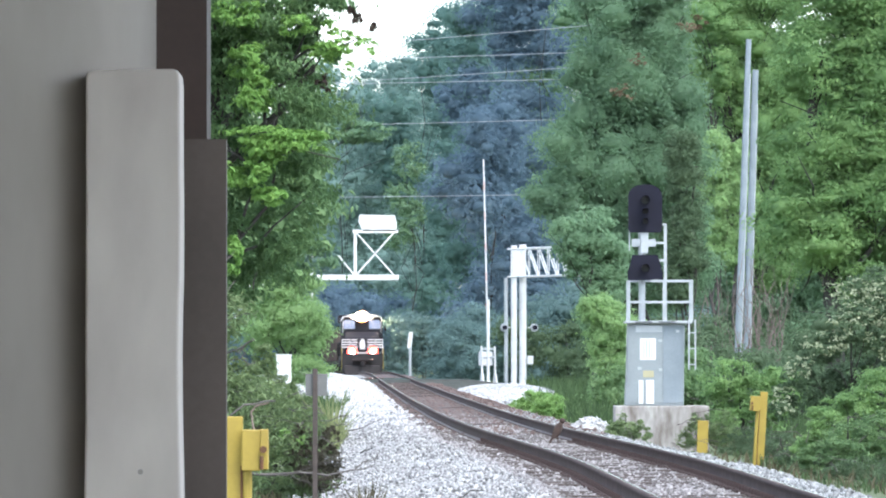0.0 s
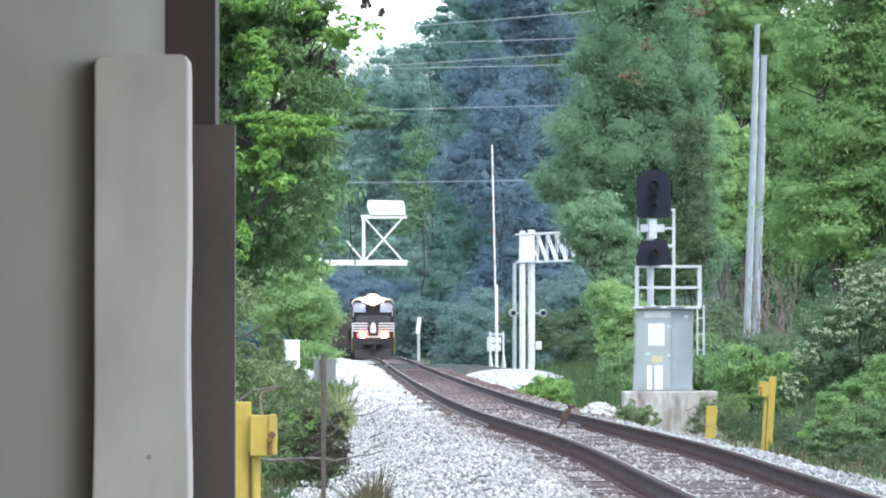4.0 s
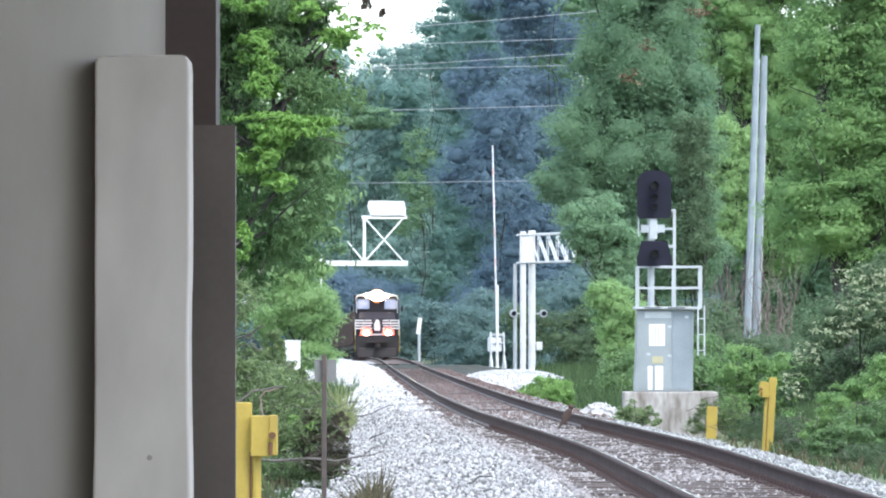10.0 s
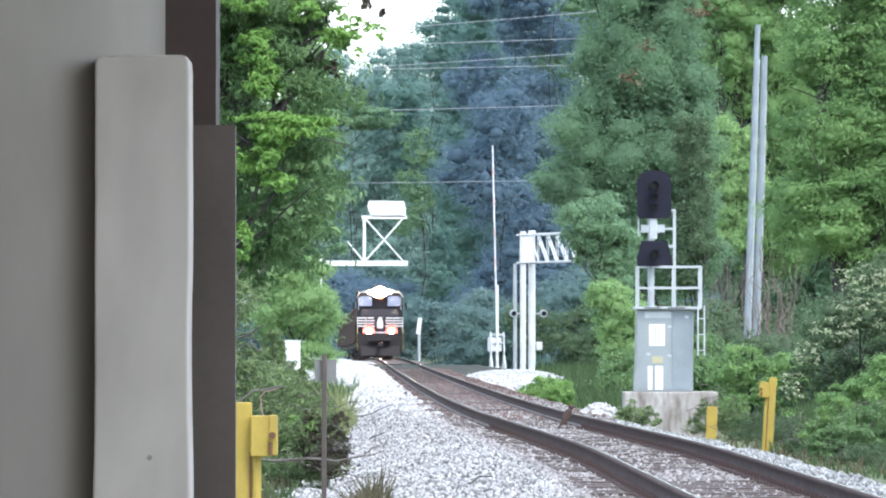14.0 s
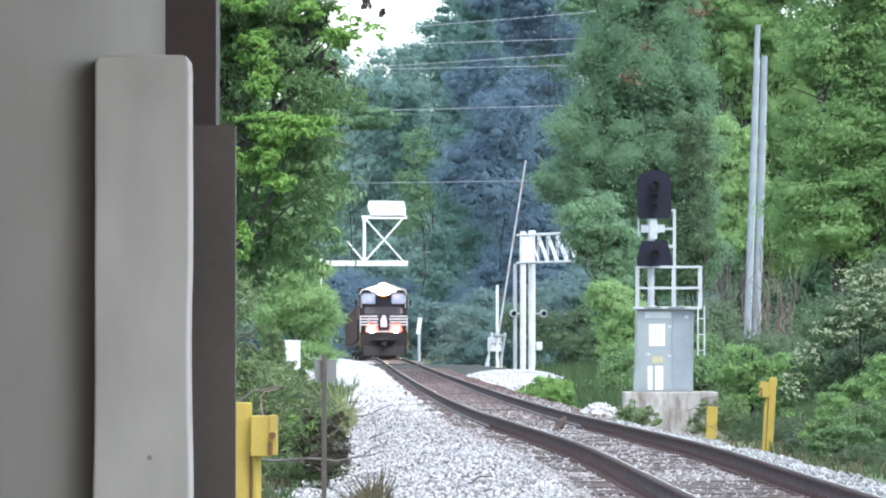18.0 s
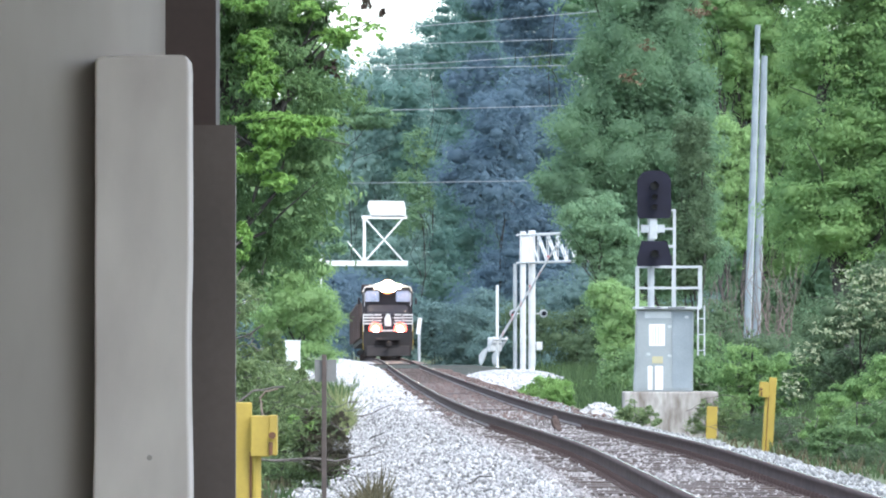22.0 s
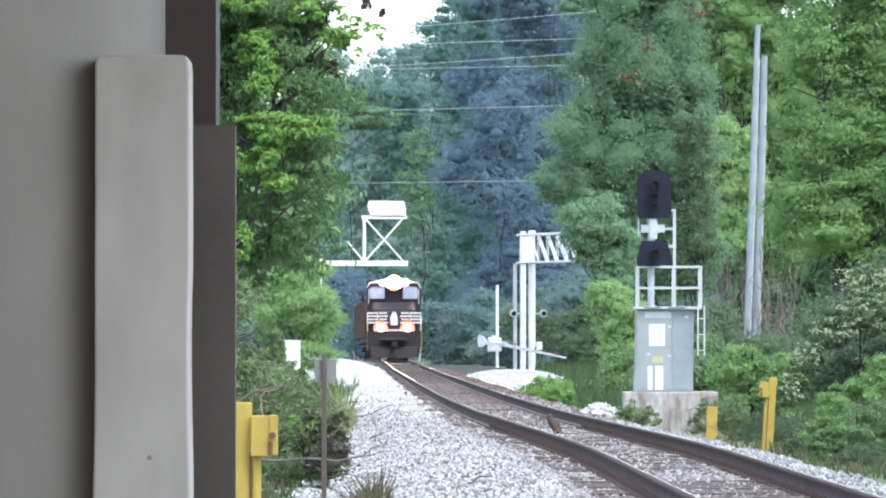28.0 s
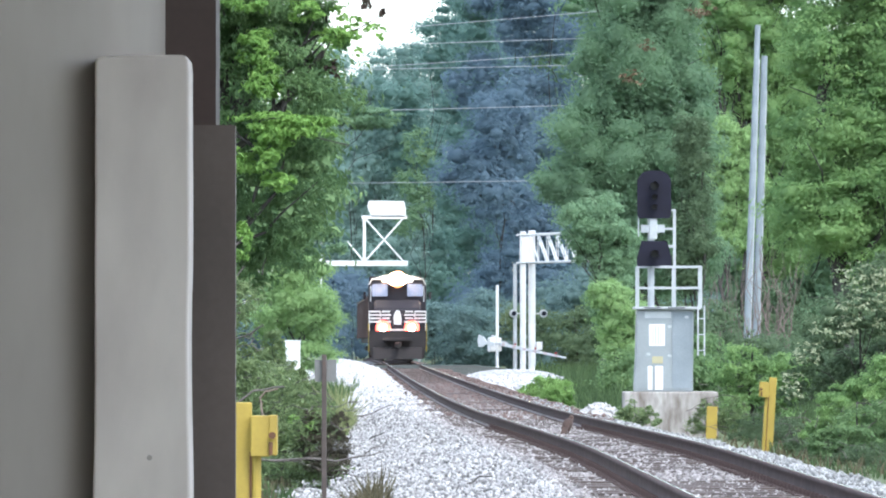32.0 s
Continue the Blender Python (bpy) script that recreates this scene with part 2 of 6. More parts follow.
def mesh_of(bm, name, material, smooth=False):
    me = bpy.data.meshes.new(name)
    bm.to_mesh(me)
    bm.free()
    me.materials.append(M[material])
    if smooth:
        me.shade_smooth()
    return me


def part(name, bm, material, parent, label="", smooth=False):
    ob = new(name, mesh_of(bm, name, material, smooth))
    ob.parent = parent
    if label:
        ob["label"] = label
    return ob


def thing(name, x, y, z, label, category, group="", turn=0, kind=""):
    ob = new(name)
    ob.matrix_basis = pose(x, y, z, 0, 0, turn)
    return tagged(ob, label, category, group, kind)


def solid(name, bm, material, label, category="", kind="", group="", smooth=False):
    return tagged(new(name, mesh_of(bm, name, material, smooth)), label, category, group, kind)


def raw_mesh(name, verts, faces, material):
    """A mesh from arrays of corners and of equal-sized faces."""
    me = bpy.data.meshes.new(name)
    k = faces.shape[1]
    me.vertices.add(len(verts))
    me.vertices.foreach_set("co", verts.astype(np.float32).ravel())
    me.loops.add(faces.size)
    me.loops.foreach_set("vertex_index", faces.astype(np.int32).ravel())
    me.polygons.add(len(faces))
    me.polygons.foreach_set("loop_start", np.arange(0, faces.size, k, dtype=np.int32))
    me.update(calc_edges=True)
    me.materials.append(M[material])
    return me


# ---- the line of the track: distance along the view, sideways, height of the rail top ----
KNOT_Y = [-60, 0, 51, 60, 75, 83, 98, 111, 127, 141, 175, 223, 270, 318, 335, 347, 373, 397, 422, 447, 468, 500, 540, 620, 700]
KNOT_X = [4.6, 3.5, 2.82, 2.70, 2.52, 2.30, 1.81, 1.38, 1.00, 0.71, 0.10, -0.68, -1.42, -2.14, -2.40, -2.56, -3.04, -3.57, -4.18, -4.76, -5.26, -6.4, -9.6, -22, -44]
KNOT_Z = [0.0] * 18 + [-0.08, -0.30, -0.52, -0.75, -0.9, -1.0, -1.0]
LINE_Y = np.arange(-60, 701, 1.0)


def smoothed(v):
    w = np.ones(9) / 9
    for _ in range(2):
        v = np.convolve(np.pad(v, 4, mode="edge"), w, "valid")
    return v


LINE_X = smoothed(np.interp(LINE_Y, KNOT_Y, KNOT_X))
LINE_Z = smoothed(np.interp(LINE_Y, KNOT_Y, KNOT_Z))


def line(y):
    """Place and heading of the track's centre at the distance y."""
    x, z = np.interp(y, LINE_Y, LINE_X), np.interp(y, LINE_Y, LINE_Z)
    dx = np.interp(y + 2, LINE_Y, LINE_X) - np.interp(y - 2, LINE_Y, LINE_X)
    dz = np.interp(y + 2, LINE_Y, LINE_Z) - np.interp(y - 2, LINE_Y, LINE_Z)
    return float(x), float(z), math.atan2(dx, 4), math.atan2(dz, 4)


def sweep(name, outline, ys, material, parent, offset=0.0, closed=True):
    """An outline in x, z carried along the track."""
    verts, faces, k = [], [], len(outline)
    for y in ys:
        x, z, yaw, _ = line(y)
        for ox, oz in outline:
            verts.append((x + (ox + offset) * math.cos(yaw), y - (ox + offset) * math.sin(yaw), z + oz))
    for i in range(len(ys) - 1):
        for j in range(k if closed else k - 1):
            a, b = i * k + j, i * k + (j + 1) % k
            faces.append((a, b, b + k, a + k))
    ob = new(name, raw_mesh(name, np.array(verts), np.array(faces), material))
    ob.parent = parent
    return ob


# ---- ground, ballast, track ----
def ground_height(x, y):
    tx, tz, _, _ = line(min(max(y, -60), 700))
    far = abs(x - tx)
    h = tz - 0.58 + 0.05 * noise.noise((x * 0.21, y * 0.05, 0.0))
    if far > 9:
        h += min((far - 9) * 0.02, 1.2)
    return h


def build_ground():
    xs = np.concatenate([[-2500, -900, -300, -120, -60, -40], np.arange(-30, 30.1, 1.5), [40, 60, 120, 300, 900, 2500]])
    ys = np.concatenate([[-2500, -600, -150], np.arange(-60, 700, 6.0), [720, 800, 1000, 1500, 3500]])
    verts = np.array([(x, y, ground_height(x, y)) for y in ys for x in xs])
    k = len(xs)
    i, j = np.meshgrid(np.arange(len(ys) - 1), np.arange(k - 1), indexing="ij")
    a = (i * k + j).ravel()
    faces = np.stack([a, a + 1, a + 1 + k, a + k], 1)
    tagged(new("ground", raw_mesh("ground", verts, faces, "soil")), "grassy soil verge beside a railway line", "ground", kind="structure")


build_ground()
track = thing("railway_track", 0, 0, 0, "single railway track with rusty rails on dark wooden ties in pale ballast", "railway track", kind="structure")
RAIL = [(-0.075, -0.19), (0.075, -0.19), (0.075, -0.175), (0.012, -0.155), (0.010, -0.05), (0.037, -0.035), (0.037, -0.004), (-0.037, -0.004),
        (-0.037, -0.035), (-0.010, -0.05), (-0.012, -0.155), (-0.075, -0.175)]
HEAD = [(0.018, -0.0065), (0.0365, -0.0065), (0.034, -0.001), (0.030, 0.0), (0.024, 0.0), (0.019, -0.002)]
FOOT = [(-0.077, -0.178), (-0.024, -0.157), (-0.024, -0.154), (-0.077, -0.174)]
RAIL_Y = np.concatenate([np.arange(-60, 200, 2.0), np.arange(200, 700, 5.0)])
for side in (-0.755, 0.755):
    r = sweep("rail", RAIL, RAIL_Y, "rail_rust", track, side)
    r["label"] = "rusty brown steel rail"
    sweep("running_surface", HEAD, RAIL_Y, "rail_head", r, side)["label"] = "worn shiny top of the rail"
    # Strip on one flange only, coloured pale as if lit.
    sweep("rail_foot", FOOT, RAIL_Y, "dust_tone", r, side)["label"] = "pale strip painting light caught on the rail foot"
BED_Y = np.concatenate([np.arange(-60, 160, 1.0), np.arange(160, 700, 5.0)])
BED = [(-4.6, -0.75), (-3.0, -0.42), (-2.0, -0.25), (-1.5, -0.217), (-1.2, -0.224), (0, -0.224), (1.2, -0.224), (1.45, -0.2), (1.75, -0.2), (3.0, -0.75)]
tagged(sweep("ballast_bed", BED, BED_Y, "ballast", None, closed=False), "pale grey crushed stone ballast bank under the track", "ballast", kind="structure")
STRIP = [(-1.05, -0.206), (-0.7, -0.19), (0, -0.185), (0.7, -0.19), (1.4, -0.19), (1.75, -0.19), (2.1, -0.35)]
tagged(sweep("stained_ballast", STRIP, BED_Y[BED_Y > 128], "stained", None, closed=False), "brown dust-stained ballast between the rails", "ballast", kind="structure")


# ---- road over the track ----
ROAD_TURN = 19.1
ROAD_DIR = Vector((math.cos(radians(ROAD_TURN)), math.sin(radians(ROAD_TURN)), 0))
ROAD_SIDE = Vector((-ROAD_DIR.y, ROAD_DIR.x, 0))
CROSS = Vector((-2.05, 304.0, 0.0))


def road_height(u):
    """The road's height u metres along it from the track."""
    return -0.03 - 0.34 * min(max((u - 2) / 3, 0), 1) - 0.25 * min(max((abs(u) - 8) / 30, 0), 1)


def build_road():
    us = [-320, -200, -120, -60, -30, -15, -8, -4, -1.6, 1.6, 2, 3, 5, 8, 15, 22, 30, 60, 120, 200, 320]
    # Shoulders are coloured dark in place of the mirage's reflection.
    for name, strip, material, label, kind in (("road", ((-5.2, 0), (5.2, 0)), "asphalt", "dark hot asphalt road over the level crossing", "road"),
                                               ("road_shoulder", ((-8.0, 0.6), (-5.2, 0)), "mirage_dark", "road shoulder coloured dark for the mirage on the hot road", "road shoulder"),
                                               ("road_shoulder", ((5.2, 0), (8.0, 0.6)), "mirage_dark", "road shoulder coloured dark for the mirage on the hot road", "road shoulder")):
        verts, faces = [], []
        for u in us:
            for v, d in strip:
                p = CROSS + ROAD_DIR * u + ROAD_SIDE * v
                verts.append((p.x, p.y, road_height(u) - d))
        for i in range(len(us) - 1):
            a = i * 2
            faces.append((a, a + 2, a + 3, a + 1))
        tagged(new(name, raw_mesh(name, np.array(verts), np.array(faces), material)), label, kind, kind="structure")


build_road()


def build_gravel_pad():
    bm = bmesh.new()
    n, rings = 26, []
    for f in (1.0, 0.85, 0.65, 0.4, 0.15):
        ring = []
        for i in range(n):
            a = i / n * math.tau
            r = f * (1 + 0.12 * noise.noise((math.cos(a) * 2, math.sin(a) * 2, 3)))
            ring.append(bm.verts.new((2.9 + 2.3 * r * math.cos(a), 258 + 40 * r * math.sin(a), -0.62 + 0.44 * (1 - f ** 3) + 0.03 * noise.noise((i * 0.9, f * 7, 1)))))
        rings.append(ring)
    for p, q in zip(rings, rings[1:]):
        for i in range(n):
            bm.faces.new((p[i], p[(i + 1) % n], q[(i + 1) % n], q[i]))
    bm.faces.new(rings[-1])
    solid("gravel_patch", bm, "gravel", "pale gravel spread beside the level crossing", "gravel", kind="structure")


build_gravel_pad()


BANK = [(-12, -0.7), (-8, -0.1), (-5.5, 0.2), (-4.2, 0.27), (-3.1, 0.23), (-2.2, 0.08), (-1.5, -0.12), (-1.08, -0.26)]


def build_bank():
    """Crushed stone heaped against the road on the near side of the line."""
    verts, faces = [], []
    ys = list(range(180, 300, 4))
    for y in ys:
        x, z, _, _ = line(y)
        k = min(max((y - 180) / 90, 0), 1) ** 1.5
        for o, h in BANK:
            low = float(np.interp(o, [p[0] for p in BED], [p[1] for p in BED])) - 0.03
            verts.append((x + o, y, z + low + (h - low) * k + 0.04 * noise.noise((o * 1.3, y * 0.3, 2.0)) * k))
    k = len(BANK)
    for i in range(len(ys) - 1):
        for j in range(k - 1):
            a = i * k + j
            faces.append((a, a + 1, a + 1 + k, a + k))
    tagged(new("stone_bank", raw_mesh("stone_bank", np.array(verts), np.array(faces), "gravel")), "pale crushed stone heaped beside the crossing", "gravel", kind="structure")


build_bank()


# ---- underpass pier beside the viewer ----
def build_pier():
    pier = thing("bridge_pier", -1.309, 16, -0.6, "grey concrete bridge pier with a raised concrete pad", "bridge pier", kind="structure")
    bm = bmesh.new()
    rod(bm, (-0.121, 0.75, -0.1), (-0.121, 0.75, 6.95), 0.7, n=72)
    part("column", bm, "concrete", pier, "smooth round grey concrete column", smooth=True)
    bm = bmesh.new()
    rough = [0.10 * i + 0.2 for i in range(23)]
    left = [(0.4085 + 0.0035 * z + 0.005 * noise.noise((z * 3.1, 0.3, 0)), z) for z in rough]
    right = [(0.659 + 0.006 * noise.noise((z * 3.7, 4.3, 0)), z) for z in rough[::-1]]
    outline = [(0.408, -0.1)] + left + [(0.418, 2.612), (0.424, 2.623), (0.438, 2.628), (0.535, 2.631), (0.642, 2.631), (0.652, 2.627), (0.657, 2.618), (0.659, 2.590)] + right + [(0.659, -0.1)]
    plate(bm, outline, 0.17, 0.45)
    near = 16.17 / 16.2
    for v in bm.verts:
        if v.co.y < 0.2:
            v.co.x, v.co.z = (v.co.x - 1.309) * near + 1.309, (v.co.z - 1.91) * near + 1.91
    bmesh.ops.bevel(bm, geom=[e for e in bm.edges if e.verts[0].co.y < 0.171 and e.verts[1].co.y < 0.171], offset=0.007, segments=3, affect="EDGES", profile=0.5)
    pad = part("pad", bm, "concrete_block", pier, "lighter raised concrete pad with rounded corners", smooth=False)
    bm = bmesh.new()
    rod(bm, (0.5600, 0.168, 1.601), (0.5600, 0.18, 1.601), 0.007, n=12)
    part("pock_mark", bm, "concrete", pad, "small dark pock mark")
    bm = bmesh.new()
    box(bm, 0.605, 0.85, 3.91, 0.21, 0.3, 6.02)
    part("steel_column", bm, "brown_steel", pier, "dark brown steel post behind the concrete")
    bm = bmesh.new()
    box(bm, 0.645, 0.63, 1.182, 0.24, 0.08, 2.564)
    part("steel_plate", bm, "grey_steel", pier, "dark grey steel plate behind the pad")
    # Unseen deck added overhead, cuts the sky light on the pier.
    bm = bmesh.new()
    box(bm, -3.5, 6.5, 6.7, 17, 25, 0.8)
    solid("bridge_deck", bm, "concrete", "unseen concrete deck added overhead to shade the pier", "bridge deck", kind="structure")

    # Unseen wall added at the left to darken that side of the column.
    bm = bmesh.new()
    box(bm, -5.5, 9, 2.65, 1.0, 25, 7.3)
    solid("abutment_wall", bm, "concrete", "plain unseen concrete wall added to hold light off the pier", "wall", kind="structure")


build_pier()


# ---- yellow steel posts ----
def yellow_post(x, y, z, h, box_side, with_box=True, turn=0.0, lean=0.0, wide=0.125):
    t = thing("barrier_post", x, y, z, "yellow painted steel barrier post with a bolted latch box" if with_box else "short yellow painted steel marker post", "post", "yellow posts", turn)
    t.matrix_basis = t.matrix_basis @ pose(0, 0, 0, 0, lean, 0)
    bm = bmesh.new()
    box(bm, 0, 0, h / 2 - 0.15, wide, 0.05, h + 0.3, bevel=0.008)
    part("upright", bm, "yellow", t)
    if not with_box:
        return
    bm = bmesh.new()
    box(bm, box_side * 0.115, -0.05, h - 0.205, 0.115, 0.13, 0.25, bevel=0.008)
    b = part("latch_box", bm, "yellow", t)
    bm = bmesh.new()
    box(bm, box_side * 0.195, -0.05, h - 0.2, 0.05, 0.15, 0.245, bevel=0.006)
    part("box_flange", bm, "yellow", b)
    bm = bmesh.new()
    rod(bm, (box_side * 0.19, -0.13, h - 0.2), (box_side * 0.19, -0.155, h - 0.2), 0.022, n=10)
    rod(bm, (box_side * 0.18, -0.135, h - 0.24), (box_side * 0.18, -0.14, h - 0.32), 0.012, n=8)
    part("bolt", bm, "rust", b, "rusty bolt")
    bm = bmesh.new()
    rod(bm, (box_side * 0.09, -0.02, -0.2), (box_side * 0.09, -0.02, h - 0.3), 0.03, n=12)
    part("side_post", bm, "yellow", t)
    bm = bmesh.new()
    box(bm, box_side * 0.055, -0.03, h / 2 - 0.25, 0.012, 0.02, h - 0.1)
    part("rust_seam", bm, "rust", t, "rusty seam")


yellow_post(-1.226, 38.6, -0.62, 1.53, 1)
yellow_post(5.34, 104.0, -0.66, 1.30, -1, lean=3.5)
yellow_post(4.95, 117.0, -0.58, 0.60, 1, with_box=False, lean=2, wide=0.2)


# ---- sign post seen from behind ----
def sign_post(x, y, z):
    t = thing("sign_post", x, y, z, "weathered post with a square grey sign panel", "sign post")
    bm = bmesh.new()
    box(bm, 0, 0, 0.75, 0.055, 0.05, 1.95, bevel=0.006)
    part("post", bm, "tie", t)
    bm = bmesh.new()
    box(bm, 0.015, 0.03, 1.54, 0.25, 0.004, 0.25)
    part("panel", bm, "sign_back", t, "plain grey metal panel")
    bm = bmesh.new()
    rod(bm, (0, -0.02, 1.62), (0, -0.034, 1.62), 0.008, n=6)
    part("bolt", bm, "rust", t)


sign_post(-1.36, 72.5, -0.62)


# ---- white equipment cabinet behind the bush ----
def relay_cabinet(x, y, z):
    t = thing("relay_cabinet", x, y, z, "small white metal relay cabinet half hidden by leaves", "cabinet")
    bm = bmesh.new()
    box(bm, 0, 0, 0.95, 0.32, 0.28, 1.7, bevel=0.012)
    part("body", bm, "white", t)
    bm = bmesh.new()
    plate(bm, [(-0.178, 1.8), (0.178, 1.8), (0.17, 1.83), (-0.17, 1.83)], -0.15, 0.15)
    part("roof", bm, "white", t)
    bm = bmesh.new()
    box(bm, 0, -0.146, 0.95, 0.28, 0.012, 1.5)
    d = part("door", bm, "white", t)
    bm = bmesh.new()
    rod(bm, (0.1, -0.16, 0.9), (0.1, -0.16, 1.05), 0.008)
    part("handle", bm, "galvanised", d)
    bm = bmesh.new()
    box(bm, 0, 0, 0.0, 0.5, 0.45, 0.24)
    part("footing", bm, "concrete", t)


relay_cabinet(-3.27, 138, -0.6)


# ---- track signal on its equipment case ----
def track_signal():
    t = thing("track_signal", 4.18, 120, -0.6, "railway colour light signal with black heads above a grey equipment case", "signal")
    bm = bmesh.new()
    box(bm, 0.12, 0.1, 0.43, 1.78, 1.3, 0.88, bevel=0.03)
    part("footing", bm, "footing", t, "stained grey concrete footing")
    bm = bmesh.new()
    outline = [(-0.57, 0.872), (0.54, 0.872), (0.56, 2.42), (-0.52, 2.42), (-0.545, 1.35), (-0.56, 1.2)]
    plate(bm, outline, -0.35, 0.35)
    bmesh.ops.bevel(bm, geom=list(bm.edges), offset=0.012, segments=2, affect="EDGES")
    case = part("case", bm, "cabinet_grey", t, "grey painted metal equipment case")
    bm = bmesh.new()
    box(bm, -0.185, -0.356, 1.65, 0.63, 0.008, 1.44)
    door = part("door", bm, "cabinet_grey", case)
    bm = bmesh.new()
    box(bm, 0.335, -0.358, 1.65, 0.37, 0.012, 1.44)
    part("door", bm, "pole_wood", case, "pale blue-grey side door")
    bm = bmesh.new()
    box(bm, -0.12, -0.364, 2.32, 0.5, 0.006, 0.12)
    part("vent_panel", bm, "galvanised", case, "pale vent strip under the platform")
    bm = bmesh.new()
    box(bm, -0.14, -0.364, 1.94, 0.30, 0.006, 0.41)
    part("notice", bm, "white", case, "white paper notice with unreadable lines")
    for i in range(4):
        bm = bmesh.new()
        box(bm, -0.215 + 0.05 * i, -0.369, 1.94, 0.012, 0.003, 0.33)
        part("notice_line", bm, "cabinet_grey", case)
    for dx, w in ((-0.27, 0.09), (-0.10, 0.15)):
        bm = bmesh.new()
        box(bm, dx, -0.364, 1.13, w, 0.006, 0.45)
        part("white_label", bm, "white", case, "plain white label")
    bm = bmesh.new()
    box(bm, -0.13, -0.364, 1.47, 0.20, 0.006, 0.13)
    part("yellow_label", bm, "yellow_faded", case, "faded yellow label")
    for dx, dz in ((0.1, 1.55), (-0.3, 1.58), (0.42, 2.28), (0.1, 2.1)):
        bm = bmesh.new()
        box(bm, dx, -0.366, dz, 0.07, 0.012, 0.05)
        part("latch", bm, "galvanised", case)
    bm = bmesh.new()
    box(bm, 0.06, 0, 2.45, 1.27, 0.95, 0.05, bevel=0.008)
    deck = part("platform", bm, "galvanised", t, "pale steel service platform")
    for dx, sx in ((-0.22, 0.32), (0.22, 0.32)):
        bm = bmesh.new()
        box(bm, dx, -0.479, 2.452, sx, 0.006, 0.018)
        part("platform_slot", bm, "signal_black", deck)
    for dx, dy in ((-0.50, -0.44), (0.16, -0.44), (0.69, -0.44), (-0.50, 0.44), (0.69, 0.44)):
        bm = bmesh.new()
        box(bm, dx, dy, 2.85, 0.045, 0.045, 0.78)
        part("railing_post", bm, "galvanised", deck)
    for a, b, z in (((-0.08, -0.44), (0.71, -0.44), 3.23), ((-0.5, -0.44), (0.7, -0.44), 2.83), ((0.69, -0.44), (0.69, 0.44), 3.23),
                    ((0.69, -0.44), (0.69, 0.44), 2.83), ((-0.5, 0.44), (0.69, 0.44), 3.23), ((-0.5, 0.44), (0.69, 0.44), 2.83)):
        bm = bmesh.new()
        bar(bm, (*a, z), (*b, z), 0.04, 0.04)
        part("railing_rail", bm, "galvanised", deck)
    for dx in (0.63, 0.75):
        bm = bmesh.new()
        bar(bm, (dx, -0.5, 1.55), (dx, -0.5, 2.5), 0.03, 0.03)
        part("ladder_rail", bm, "galvanised", t)
    for i in range(3):
        bm = bmesh.new()
        rod(bm, (0.63, -0.5, 1.65 + 0.3 * i), (0.75, -0.5, 1.65 + 0.3 * i), 0.012, n=6)
        part("ladder_rung", bm, "galvanised", t)
    bm = bmesh.new()
    rod(bm, (-0.24, 0, 2.45), (-0.24, 0, 4.9), 0.065, n=12)
    part("mast", bm, "galvanised", t, "pale steel mast")
    # heads
    def arch(w, h):
        pts = [(-0.44 * w, -h / 2), (0.44 * w, -h / 2), (0.5 * w, -h / 2 + 0.06)]
        for i in range(15):
            a = math.pi * i / 14
            pts.append((w / 2 * math.copysign(abs(math.cos(a)) ** 0.75, math.cos(a)), h / 2 - 0.24 + 0.24 * math.sin(a)))
        return pts + [(-0.5 * w, -h / 2 + 0.06)]
    def head(z, outline, h, lenses):
        bm = bmesh.new()
        plate(bm, [(x - 0.185, z + v) for x, v in outline], -0.22, -0.19)
        hd = part("signal_head", bm, "signal_black", t, "black signal background plate")
        bm = bmesh.new()
        box(bm, -0.185, -0.08, z, 0.34, 0.24, h * 0.72, bevel=0.03)
        part("housing", bm, "signal_black", hd)
        for lz, size in lenses:
            bm = bmesh.new()
            n = 16
            prev = None
            for i in range(n + 1):
                a = radians(-35 + 250 * i / n)
                cur = [bm.verts.new((-0.185 + r * math.cos(a), yy, lz + r * math.sin(a))) for r, yy in ((size, -0.22), (size, -0.48), (size * 0.93, -0.48), (size * 0.93, -0.22))]
                if prev:
                    for k in range(4):
                        bm.faces.new((prev[k], prev[(k + 1) % 4], cur[(k + 1) % 4], cur[k]))
                prev = cur
            bmesh.ops.recalc_face_normals(bm, faces=bm.faces)
            part("hood", bm, "signal_black", hd)
            bm = bmesh.new()
            rod(bm, (-0.185, -0.222, lz), (-0.185, -0.235, lz), size * 0.85, n=20)
            part("lens", bm, "dark_lens", hd, "dark unlit lens")
    head(4.60, arch(0.645, 0.91), 0.91, ((4.76, 0.085), (4.55, 0.055), (4.36, 0.055)))
    head(3.48, [(-0.33, -0.24), (0.33, -0.24), (0.335, -0.1), (0.24, 0.24), (-0.24, 0.24), (-0.335, -0.1)], 0.48, ((3.47, 0.08),))
    bm = bmesh.new()
    box(bm, -0.21, -0.12, 3.95, 0.46, 0.06, 0.15, bevel=0.01)
    box(bm, -0.20, -0.16, 3.95, 0.15, 0.05, 0.40, bevel=0.01)
    part("bracket", bm, "galvanised", t, "pale steel cross bracket")
    bm = bmesh.new()
    bar(bm, (-0.48, -0.12, 3.80), (-0.48, -0.12, 4.20), 0.025, 0.025)
    part("side_bar", bm, "galvanised", t)
    bm = bmesh.new()
    bar(bm, (0.20, -0.1, 2.45), (0.20, -0.1, 4.32), 0.055, 0.05)
    bar(bm, (0.05, -0.1, 4.30), (0.22, -0.1, 4.30), 0.04, 0.04)
    bar(bm, (-0.05, -0.1, 3.95), (0.2, -0.1, 3.95), 0.04, 0.04)
